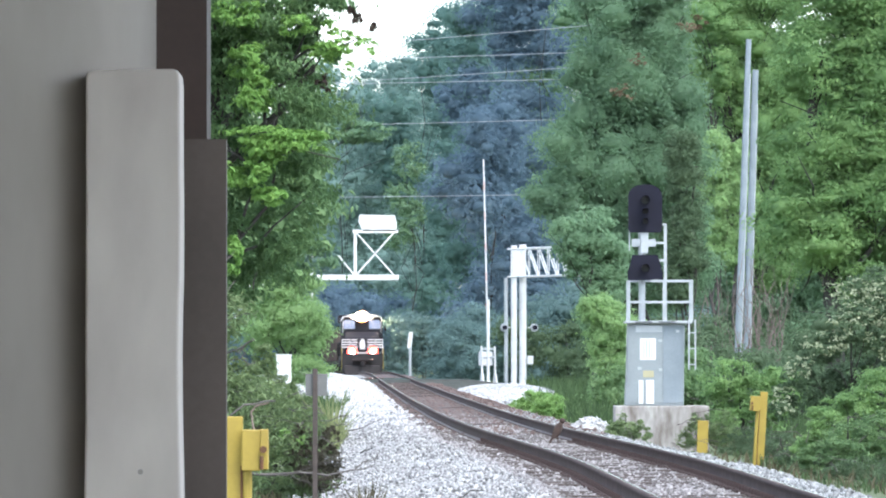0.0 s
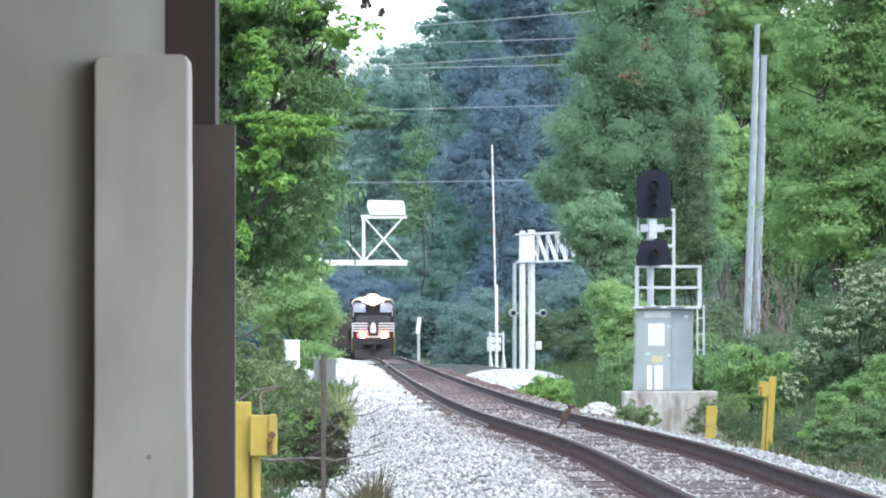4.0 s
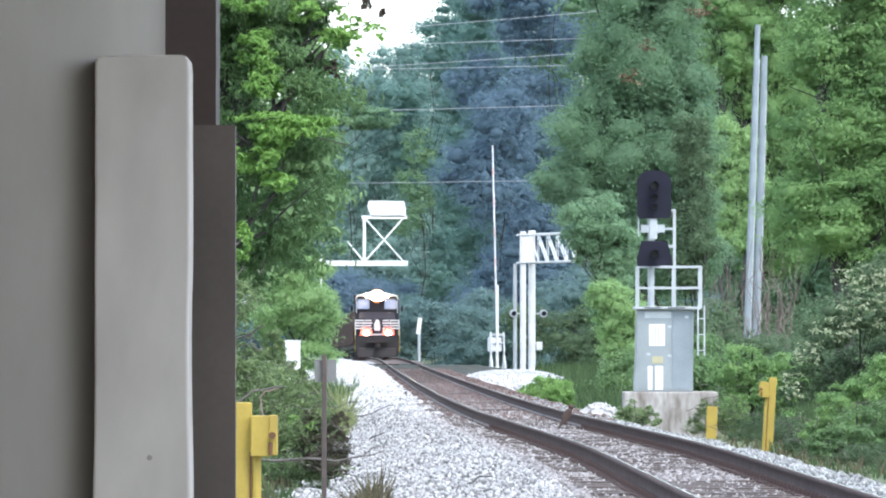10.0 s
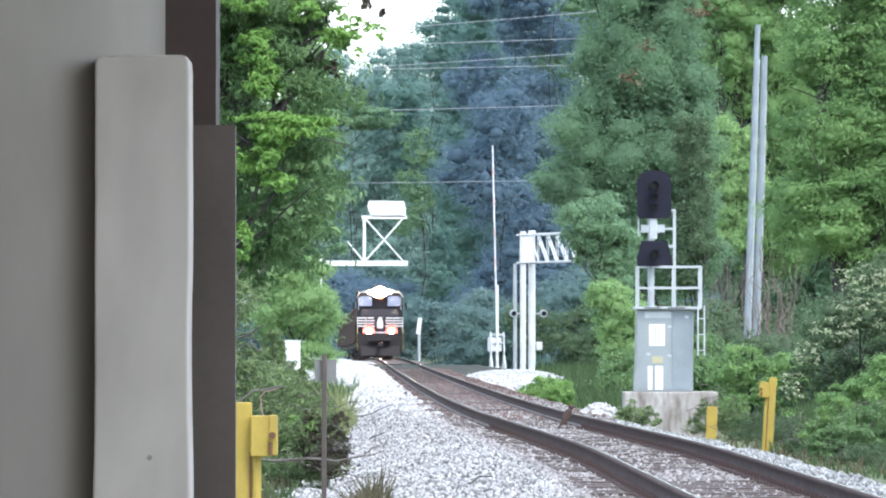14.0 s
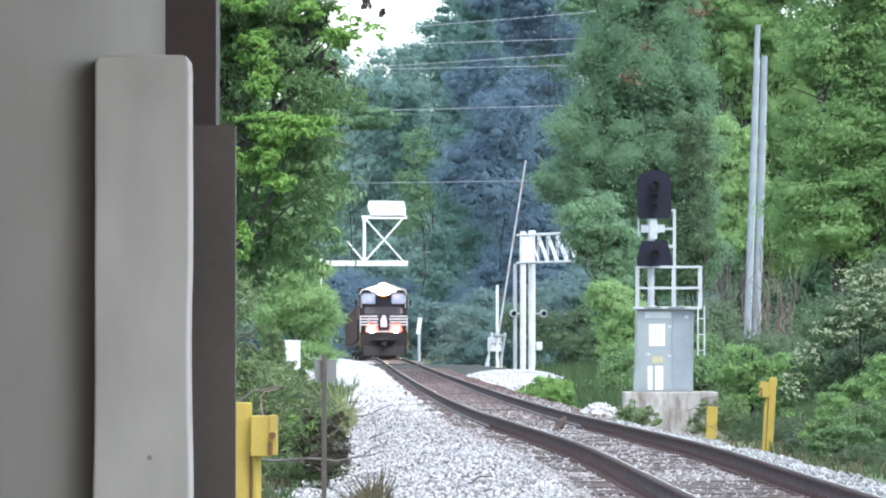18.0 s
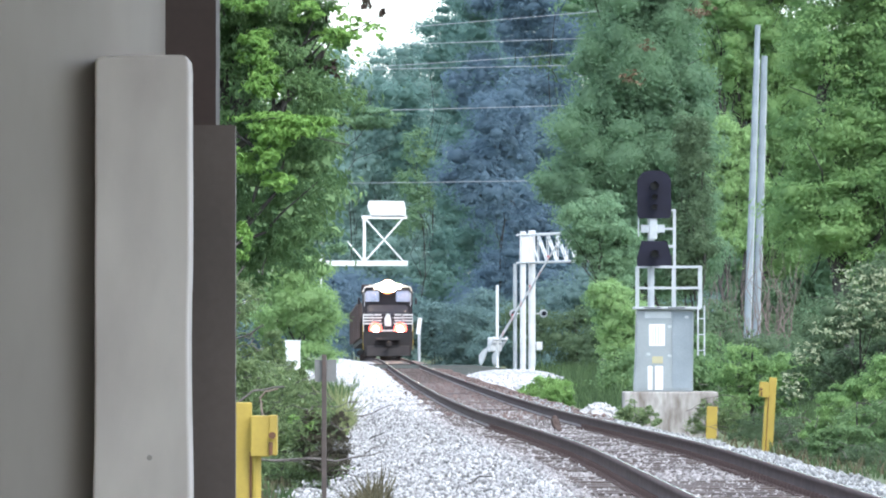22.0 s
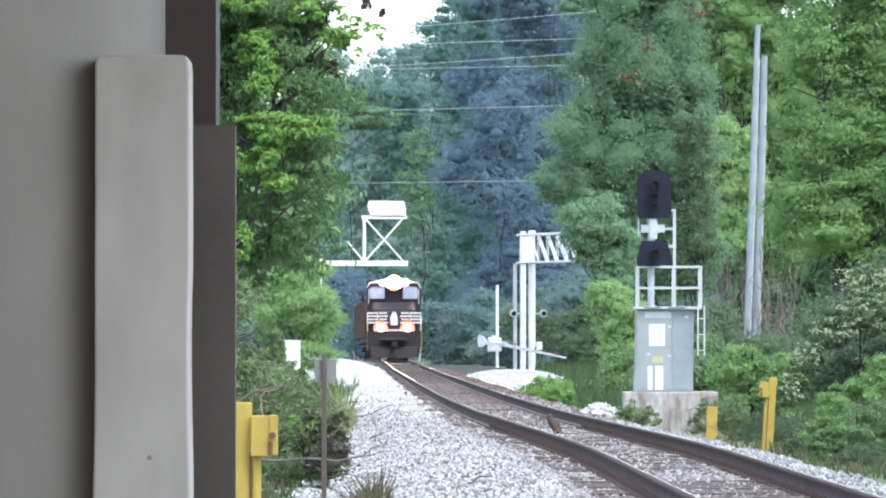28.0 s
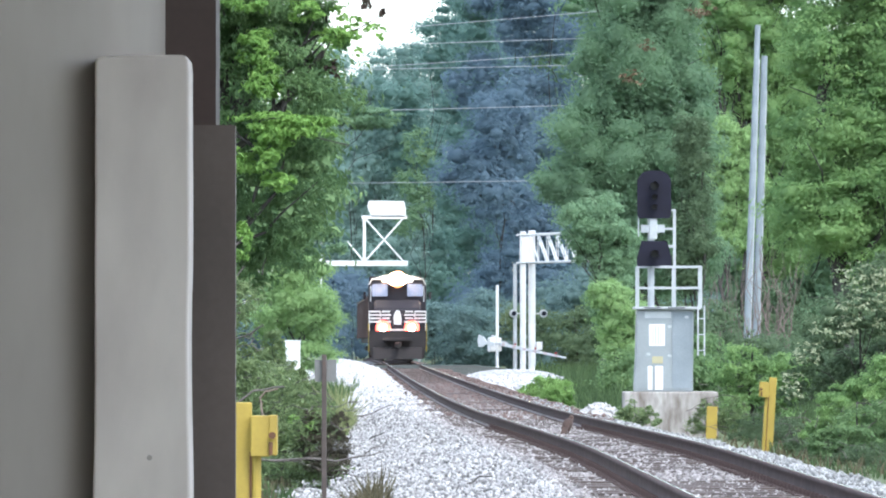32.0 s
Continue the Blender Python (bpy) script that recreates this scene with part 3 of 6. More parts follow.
    bar(bm, (0.06, -0.1, 3.62), (0.2, -0.1, 3.62), 0.09, 0.05)
    part("service_ladder", bm, "galvanised", t)


track_signal()


# ---- level crossing: gate, cantilever lights, far marker ----
GATE = Vector((2.67, 312.0, -0.5))
ARM_TURN = math.degrees(math.atan2(3.17, 9.17))


def crossing_gate():
    t = thing("crossing_gate", *GATE, "white level crossing gate with counterweights and a long arm", "crossing gate", turn=ARM_TURN)
    bm = bmesh.new()
    box(bm, 0, 0, 0.02, 0.7, 0.7, 0.25, bevel=0.02)
    part("footing", bm, "concrete", t)
    bm = bmesh.new()
    rod(bm, (0, 0, 0.1), (0, 0, 4.34), 0.075, n=14)
    part("mast", bm, "white", t, "white painted mast")
    bm = bmesh.new()
    rod(bm, (0, 0, 0.1), (0, 0, 0.32), 0.17, 0.11, n=14)
    part("mast_base", bm, "white", t)
    bm = bmesh.new()
    box(bm, -0.05, 0.25, 1.42, 0.62, 0.42, 0.7, bevel=0.05)
    part("gate_mechanism", bm, "white", t, "white gate motor box")
    arm = new("gate_arm")
    arm.parent = t
    bm = bmesh.new()
    segs = 12
    for i in range(segs):
        a, b = -0.3 - 9.5 * i / segs, -0.3 - 9.5 * (i + 1) / segs
        w = 0.16 - 0.09 * i / segs
        box(bm, 0, (a + b) / 2, 0, 0.05, abs(b - a), w)
    pole = part("arm_board", bm, "white", arm, "white and red striped gate arm")
    for i in range(6):
        bm = bmesh.new()
        y = -1.0 - 1.5 * i
        box(bm, 0, y, 0, 0.056, 0.4, 0.166 - 0.014 * i)
        part("red_stripe", bm, "pale_red", pole, "pale red stripe")
    for i in range(3):
        bm = bmesh.new()
        y = -2.6 - 2.9 * i
        rod(bm, (0, y - 0.03, 0.13), (0, y + 0.03, 0.13), 0.05, n=10)
        part("arm_lamp", bm, "red_lens", pole)
    for dx in (-0.34, 0.34):
        bm = bmesh.new()
        lengthwise(bm, [(-0.55, -0.08), (-0.3, -0.10), (0.6, -0.07), (1.2, -0.26), (1.75, -0.3), (1.9, 0.0), (1.75, 0.3), (1.2, 0.26), (0.6, 0.07), (-0.3, 0.10), (-0.55, 0.08)], dx - 0.025, dx + 0.025)
        part("counterweight", bm, "white", arm, "white painted counterweight arm")
    bm = bmesh.new()
    rod(bm, (-0.36, 0, 0), (0.36, 0, 0), 0.05, n=12)
    box(bm, 0, -0.42, 0, 0.66, 0.12, 0.10)
    part("pivot", bm, "galvanised", arm)
    return arm


gate_arm = crossing_gate()


def cantilever():
    t = thing("cantilever_signal", 4.0, 312.4, -0.5, "white cantilever crossing signal with a braced truss arm on twin masts", "crossing signal", turn=ARM_TURN)
    for dx, dy, r, z in ((-0.06, 0.0, 0.15, 7.0), (0.46, 0.15, 0.18, 7.05)):
        bm = bmesh.new()
        rod(bm, (dx, dy, 0), (dx, dy, z), r, n=16)
        part("mast", bm, "white", t, "white round mast")
        bm = bmesh.new()
        box(bm, dx, dy, 0.03, 0.55, 0.55, 0.12, bevel=0.02)
        part("base_plate", bm, "white", t)
    bm = bmesh.new()
    rod(bm, (-0.40, 0.2, 0), (-0.40, 0.2, 5.4), 0.10, n=12)
    part("pipe", bm, "galvanised", t, "grey conduit pipe")
    for i in range(14):
        bm = bmesh.new()
        rod(bm, (-0.1, 0.08, 0.5 + 0.42 * i), (0.42, 0.12, 0.5 + 0.42 * i), 0.014, n=6)
        part("rung", bm, "galvanised", t)
    # twin truss planes
    low, top = 5.45, 6.82
    for dx in (-0.28, 0.62):
        for z in (low, top):
            bm = bmesh.new()
            rod(bm, (dx, 0.3, z), (dx, -8.4, z), 0.045, n=8)
            part("chord", bm, "white", t)
        for i in range(6):
            y = -0.2 - 1.36 * i
            bm = bmesh.new()
            bar(bm, (dx, y, top), (dx, y - 1.36, low), 0.05, 0.05)
            part("diagonal", bm, "white", t)
            bm = bmesh.new()
            bar(bm, (dx, y, low), (dx, y, top), 0.035, 0.035)
            part("vertical", bm, "white", t)
    for i in range(7):
        for z in (low, top):
            bm = bmesh.new()
            bar(bm, (-0.28, -0.2 - 1.36 * i, z), (0.62, -0.2 - 1.36 * i, z), 0.04, 0.04)
            part("cross_tie", bm, "white", t)
    bm = bmesh.new()
    box(bm, 0.12, -0.12, (low + top) / 2, 0.62, 0.08, top - low, bevel=0.01)
    part("gusset_panel", bm, "white", t, "white steel panel at the mast head")
    for x0, side in ((-0.1, -0.55), (0.42, 0.62)):
        bm = bmesh.new()
        bar(bm, (x0, 0, 2.95), (x0 + side, 0, 2.95), 0.05, 0.05)
        part("lamp_bracket", bm, "white", t)
        bm = bmesh.new()
        rod(bm, (x0 + side * 0.9, -0.12, 2.95), (x0 + side * 0.9, -0.02, 2.95), 0.2, n=18)
        lamp = part("flasher", bm, "galvanised", t, "round crossing flasher")
        bm = bmesh.new()
        rod(bm, (x0 + side * 0.9, -0.13, 2.95), (x0 + side * 0.9, -0.24, 2.95), 0.11, n=16)
        part("hood", bm, "signal_black", lamp)
    bm = bmesh.new()
    box(bm, 0.78, 0, 1.35, 0.3, 0.2, 0.42, bevel=0.03)
    part("junction_box", bm, "white", t)


cantilever()


def mile_marker(x, y, z):
    t = thing("marker_post", x, y, z, "small pale marker post beside the track", "post")
    bm = bmesh.new()
    rod(bm, (0, 0, -0.3), (0, 0, 2.2), 0.09, n=10)
    part("post", bm, "galvanised", t)
    bm = bmesh.new()
    box(bm, 0, -0.06, 2.55, 0.26, 0.05, 1.0, Matrix.Rotation(0.12, 4, "Y"), bevel=0.02)
    part("marker_panel", bm, "white", t, "white marker panel")


mile_marker(-1.45, 385, -0.6)


# ---- white signal bridge over the track ----
def signal_bridge():
    t = thing("signal_bridge", -9.55, 495, -0.95, "white trussed signal gantry over the railway track", "signal gantry")
    z0 = 7.88
    bm = bmesh.new()
    rod(bm, (0, 0, -0.2), (0, 0, 8.7), 0.12, n=12)
    part("mast", bm, "white", t, "white round mast")
    bm = bmesh.new()
    box(bm, 3.6, 0, z0 + 0.1, 6.4, 1.2, 0.42, bevel=0.03)
    part("walkway", bm, "white", t, "white walkway beam")
    for yy in (-0.5, 0.5):
        bm = bmesh.new()
        bar(bm, (3.4, yy, z0), (3.4, yy, z0 + 3.75), 0.24, 0.16)
        part("upright", bm, "white", t)
        for a, b in (((3.4, z0 + 0.2), (6.5, z0 + 3.7)), ((3.4, z0 + 3.7), (6.5, z0 + 0.2)), ((3.4, z0 + 0.2), (2.1, z0 + 1.8))):
            bm = bmesh.new()
            bar(bm, (a[0], yy, a[1]), (b[0], yy, b[1]), 0.24, 0.12)
            part("diagonal", bm, "white", t)
        bm = bmesh.new()
        bar(bm, (3.2, yy, z0 + 3.7), (6.75, yy, z0 + 3.7), 0.2, 0.25)
        part("top_chord", bm, "white", t)
    bm = bmesh.new()
    plate(bm, [(3.95, z0 + 3.72), (6.62, z0 + 3.72), (6.66, z0 + 4.3), (6.5, z0 + 4.95), (3.75, z0 + 5.0), (3.65, z0 + 4.5)], -0.6, 0.6)
    part("equipment_box", bm, "white", t, "white equipment housing on top")


signal_bridge()


# ---- utility poles and wires along the road ----
def utility_pole(x, y, z, h, lean, r):
    t = thing("utility_pole", x, y, z, "tall pale grey weathered utility pole", "utility pole", "utility poles")
    t.matrix_basis = t.matrix_basis @ pose(0, 0, 0, 0, lean, 0)
    bm = bmesh.new()
    rod(bm, (0, 0, -0.8), (0, 0, h), r, r * 0.72, n=16)
    part("shaft", bm, "pole_wood", t)
    bm = bmesh.new()
    rod(bm, (r * 0.9, -r * 0.5, 0), (r * 0.7, -r * 0.4, h - 1.5), 0.03, n=6)
    part("conduit", bm, "galvanised", t)


utility_pole(13.19, 276, -0.4, 15.3, 2.0, 0.165)
utility_pole(13.63, 277, -0.4, 14.0, 1.8, 0.185)
utility_pole(-34, 322, -0.3, 16.6, 0, 0.2)
utility_pole(15.1, 312, -0.3, 18.6, 0, 0.18)


def wire(a, b, sag, r=0.017):
    n, k = 16, 6
    verts, faces = [], []
    for i in range(n + 1):
        p = Vector(a).lerp(Vector(b), i / n) - Vector((0, 0, sag * 4 * (i / n) * (1 - i / n)))
        for j in range(k):
            c = j / k * math.tau
            verts.append((p.x, p.y + r * math.cos(c), p.z + r * math.sin(c)))
    for i in range(n):
        for j in range(k):
            faces.append((i * k + j, i * k + (j + 1) % k, (i + 1) * k + (j + 1) % k, (i + 1) * k + j))
    tagged(new("overhead_wire", raw_mesh("overhead_wire", np.array(verts), np.array(faces), "wire")), "thin grey overhead wire", "wire", "overhead wires")


wire((-34, 322, 14.97), (15.1, 312, 18.02), 0.28)
wire((-34, 322, 15.76), (15.1, 312, 16.33), 0.28)
wire((-34, 322, 13.62), (15.1, 312, 15.88), 0.28)
wire((-34, 322, 14.75), (15.1, 312, 14.92), 0.23)
wire((-34, 322, 12.49), (15.1, 312, 12.99), 0.23)
wire((-34, 322, 9.15), (15.1, 312, 9.21), 0.23)


# ---- locomotive: front faces the viewer, origin on the rail top under the coupler ----
def locomotive(name, label):
    t = tagged(new(name), label, "locomotive", "locomotives")
    bm = bmesh.new()
    box(bm, 0, 11.0, 1.38, 2.7, 19.6, 0.36, bevel=0.04)
    part("underframe", bm, "loco_under", t)
    bm = bmesh.new()
    plate(bm, [(-1.52, 0.95), (-1.52, 1.62), (1.52, 1.62), (1.52, 0.95), (1.4, 0.14), (0.75, 0.10), (-0.75, 0.10), (-1.4, 0.14)], 0.35, 0.6)
    part("pilot", bm, "loco_under", t, "black pilot plate")
    bm = bmesh.new()
    lengthwise(bm, [(-0.05, 0.12), (0.36, 0.12), (0.36, 0.75), (0.2, 0.72)], -1.3, 1.3)
    part("snow_plow", bm, "loco_under", t)
    bm = bmesh.new()
    box(bm, 0, 0.15, 1.15, 1.5, 0.5, 0.16, bevel=0.02)
    part("anticlimber", bm, "loco_under", t)
    bm = bmesh.new()
    box(bm, 0, -0.15, 0.86, 0.26, 0.7, 0.26, bevel=0.04)
    box(bm, 0.08, -0.5, 0.86, 0.2, 0.2, 0.3, bevel=0.04)
    part("coupler", bm, "loco_under", t)
    # nose
    bm = bmesh.new()
    lengthwise(bm, [(0.95, 1.56), (0.95, 2.55), (1.05, 2.80), (2.3, 3.30), (2.3, 1.56)], -1.25, 1.25)
    bmesh.ops.bevel(bm, geom=list(bm.edges), offset=0.09, segments=3, affect="EDGES")
    part("nose", bm, "loco_black", t, "black wide nose")
    for side in (-1, 1):
        for i in range(4):
            bm = bmesh.new()
            box(bm, side * 0.62, 0.935, 2.10 + 0.18 * i, 0.54 - 0.12 * (i % 2), 0.02, 0.09)
            part("nose_stripe", bm, "loco_white", t, "white lettering as plain bars")
    bm = bmesh.new()
    plate(bm, [(-0.20, 1.95), (0.20, 1.95), (0.22, 2.3), (0.12, 2.68), (-0.06, 2.72), (-0.22, 2.4)], 0.90, 0.925)
    part("nose_emblem", bm, "loco_white", t, "white emblem plate")
    for side in (-1, 1):
        for i in range(4):
            bm = bmesh.new()
            box(bm, side * 1.22, 0.72, 2.10 + 0.18 * i, 0.62, 0.03, 0.085)
            part("end_rail", bm, "loco_white", t, "white painted end railing")
        for dx in (0.92, 1.5):
            bm = bmesh.new()
            bar(bm, (side * dx, 0.74, 1.56), (side * dx, 0.74, 2.66), 0.05, 0.05)
            part("stanchion", bm, "loco_white", t)
        bm = bmesh.new()
        bar(bm, (side * 1.53, 0.55, 0.5), (side * 1.53, 0.55, 2.0), 0.05, 0.06)
        part("grab_iron", bm, "yellow", t, "yellow grab iron")
        for i in range(4):
            bm = bmesh.new()
            box(bm, side * 1.35, 0.75, 0.42 + 0.3 * i, 0.4, 0.3, 0.04)
            part("step", bm, "loco_under", t)
    bm = bmesh.new()
    box(bm, 0, 0.72, 1.66, 1.2, 0.05, 0.12)
    part("white_bar", bm, "loco_white", t, "white bar above the coupler")
    # cab
    bm = bmesh.new()
    plate(bm, [(-1.53, 1.56), (-1.53, 4.05), (-1.36, 4.38), (1.36, 4.38), (1.53, 4.05), (1.53, 1.56)], 2.3, 4.9)
    cab = part("cab", bm, "loco_black", t, "black driver's cab")
    bm = bmesh.new()
    plate(bm, [(-1.56, 4.06), (-1.38, 4.40), (-0.7, 4.56), (0.7, 4.56), (1.38, 4.40), (1.56, 4.06), (1.5, 4.06), (1.33, 4.34), (-1.33, 4.34), (-1.5, 4.06)], 2.18, 4.95)
    part("cab_roof", bm, "loco_roof", cab, "pale grey cab roof")
    for side in (-1, 1):
        bm = bmesh.new()
        plate(bm, [(side * 0.52, 3.46), (side * 1.36, 3.46), (side * 1.38, 3.98), (side * 1.28, 4.12), (side * 0.52, 4.12)], 2.27, 2.297)
        for v in bm.verts:
            v.co.y += 0.22 * (v.co.z - 4.12)
        w = part("windscreen", bm, "cab_glass", cab, "windscreen pane mirroring the sky")
        bm = bmesh.new()
        box(bm, side * 0.48, 2.27, 3.78, 0.05, 0.05, 0.74)
        part("windscreen_post", bm, "loco_black", w)
        bm = bmesh.new()
        box(bm, side * 1.42, 2.27, 3.6, 0.05, 0.05, 0.84)
        part("windscreen_frame", bm, "loco_roof", w)
        bm = bmesh.new()
        box(bm, side * 1.545, 3.4, 3.55, 0.02, 1.4, 0.7)
        part("side_window", bm, "glass", cab)
        bm = bmesh.new()
        rod(bm, (side * 1.55, 2.9, 3.5), (side * 1.75, 2.8, 3.5), 0.02, n=6)
        box(bm, side * 1.75, 2.78, 3.5, 0.14, 0.06, 0.4)
        part("mirror", bm, "loco_black", cab)
        bm = bmesh.new()
        box(bm, side * 0.62, 2.2, 4.31, 0.42, 0.16, 0.2, bevel=0.02)
        part("number_board", bm, "loco_white", cab, "plain white number board")
    bm = bmesh.new()
    box(bm, 0, 2.22, 4.36, 0.78, 0.2, 0.44, bevel=0.03)
    hl = part("headlight_box", bm, "loco_black", cab)
    for side in (-0.17, 0.17):
        # Lenses made oversized, to show the bright core of the glare.
        bm = bmesh.new()
        bmesh.ops.create_uvsphere(bm, u_segments=16, v_segments=8, radius=0.29, matrix=Matrix.Translation((side, 2.12, 4.36)) @ Matrix.Diagonal((1, 0.5, 1, 1)))
        part("headlight", bm, "headlight", hl, "lit headlight")
    # Added plate that keeps the headlights from lighting the nose top.
    bm = bmesh.new()
    box(bm, 0, 2.02, 4.085, 1.0, 0.52, 0.03)
    part("headlight_shelf", bm, "loco_black", hl)
    # Glowing disc added for the glare round the headlights, wider than a lamp bowl.
    bm = bmesh.new()
    rod(bm, (0, 2.105, 4.36), (0, 2.125, 4.36), 0.44, n=24)
    part("reflector", bm, "reflector", hl, "glowing disc imitating the glare round the lamp")
    for side in (-0.76, 0.76):
        # Red glowing disc added to imitate the ditch light's halo.
        bm = bmesh.new()
        rod(bm, (side, 0.43, 1.77), (side, 0.45, 1.77), 0.4, n=20)
        part("ditch_reflector", bm, "ditch_glare", t, "glowing disc imitating the glare round the lamp")
        bm = bmesh.new()
        rod(bm, (side, 0.42, 1.77), (side, 0.7, 1.77), 0.19, n=14)
        can = part("ditch_light", bm, "loco_under", t, "lit ditch light")
        bm = bmesh.new()
        bmesh.ops.create_uvsphere(bm, u_segments=14, v_segments=8, radius=0.17, matrix=Matrix.Translation((side, 0.42, 1.77)) @ Matrix.Diagonal((1, 0.4, 1, 1)))
        part("lamp_lens", bm, "ditch", can, "glowing lens")
    # hood, radiator, fans
    bm = bmesh.new()
    plate(bm, [(-0.92, 1.56), (-0.92, 4.1), (-0.7, 4.4), (0.7, 4.4), (0.92, 4.1), (0.92, 1.56)], 4.9, 20.6)
    hood = part("long_hood", bm, "loco_black", t, "long black engine hood")
    bm = bmesh.new()
    box(bm, 0, 17.6, 4.35, 2.9, 4.6, 0.6, bevel=0.05)
    part("radiator_wing", bm, "loco_black", hood)
    for i in range(3):
        bm = bmesh.new()
        rod(bm, (0, 8 + 2.2 * i, 4.38), (0, 8 + 2.2 * i, 4.56), 0.6, n=16)
        part("roof_fan", bm, "loco_under", hood)
    for i in range(9):
        for side in (-1, 1):
            bm = bmesh.new()
            box(bm, side * 0.93, 5.8 + 1.25 * i, 2.7, 0.03, 1.1, 1.9)
            part("hood_door", bm, "loco_black", hood)
    bm = bmesh.new()
    box(bm, 0, 11, 0.8, 2.6, 5.2, 0.95, bevel=0.15)
    part("fuel_tank", bm, "loco_under", t)
    for side in (-1, 1):
        bm = bmesh.new()
        bar(bm, (side * 1.45, 5, 2.55), (side * 1.45, 20.8, 2.55), 0.04, 0.04)
        for i in range(8):
            bar(bm, (side * 1.45, 5.2 + 2.2 * i, 1.5), (side * 1.45, 5.2 + 2.2 * i, 2.55), 0.035, 0.035)
        part("side_handrail", bm, "loco_under", t)
    for cy in (4.6, 17.4):
        bm = bmesh.new()
        for side in (-1, 1):
            box(bm, side * 1.05, cy, 0.72, 0.2, 4.6, 0.42, bevel=0.05)
        box(bm, 0, cy, 0.8, 2.1, 0.6, 0.3)
        part("bogie_frame", bm, "loco_under", t)
        for dy in (-1.8, 0, 1.8):
            for side in (-1, 1):
                bm = bmesh.new()
                rod(bm, (side * 0.69, cy + dy, 0.51), (side * 0.83, cy + dy, 0.51), 0.51, n=22)
                part("wheel", bm, "rail_rust", t)
    return t


loco = locomotive("locomotive", "black diesel locomotive with lit headlights and white nose stripes")


def hopper_wagon():
    """An open hopper wagon, 15.4 m over its couplers, origin at its leading end."""
    t = tagged(new("hopper_wagon"), "rusty brown open hopper wagon behind the locomotive", "wagon", "hopper wagons")
    bm = bmesh.new()
    lengthwise(bm, [(0.9, 3.45), (14.5, 3.45), (14.5, 2.3), (12.6, 1.25), (2.8, 1.25), (0.9, 2.3)], -1.5, 1.5)
    body = part("hopper_body", bm, "wagon_brown", t)
    bm = bmesh.new()
    box(bm, 0, 7.7, 3.5, 3.2, 13.8, 0.12)
    part("top_chord", bm, "wagon_brown", body)
    for side in (-1, 1):
        for i in range(9):
            bm = bmesh.new()
            box(bm, side * 1.54, 1.2 + 1.62 * i, 2.35, 0.1, 0.14, 2.2)
            part("side_rib", bm, "wagon_brown", body)
    bm = bmesh.new()
    box(bm, 0, 7.7, 1.1, 2.6, 14.6, 0.3)
    part("underframe", bm, "loco_under", t)
    for y0 in (0.35, 15.05):
        bm = bmesh.new()
        box(bm, 0, y0, 0.86, 0.25, 0.8, 0.25, bevel=0.03)
        part("coupler", bm, "loco_under", t)
    for cy in (2.6, 12.8):
        bm = bmesh.new()
        box(bm, 0, cy, 0.6, 2.1, 2.2, 0.3, bevel=0.05)
        part("bogie_frame", bm, "loco_under", t)
        for dy in (-0.85, 0.85):
            for side in (-1, 1):
                bm = bmesh.new()
                rod(bm, (side * 0.69, cy + dy, 0.43), (side * 0.83, cy + dy, 0.43), 0.43, n=18)
                part("wheel", bm, "rail_rust", t)
    return t


wagons = [hopper_wagon()]
for _ in range(3):
    wagons.append(copy_thing(wagons[0], Matrix()))


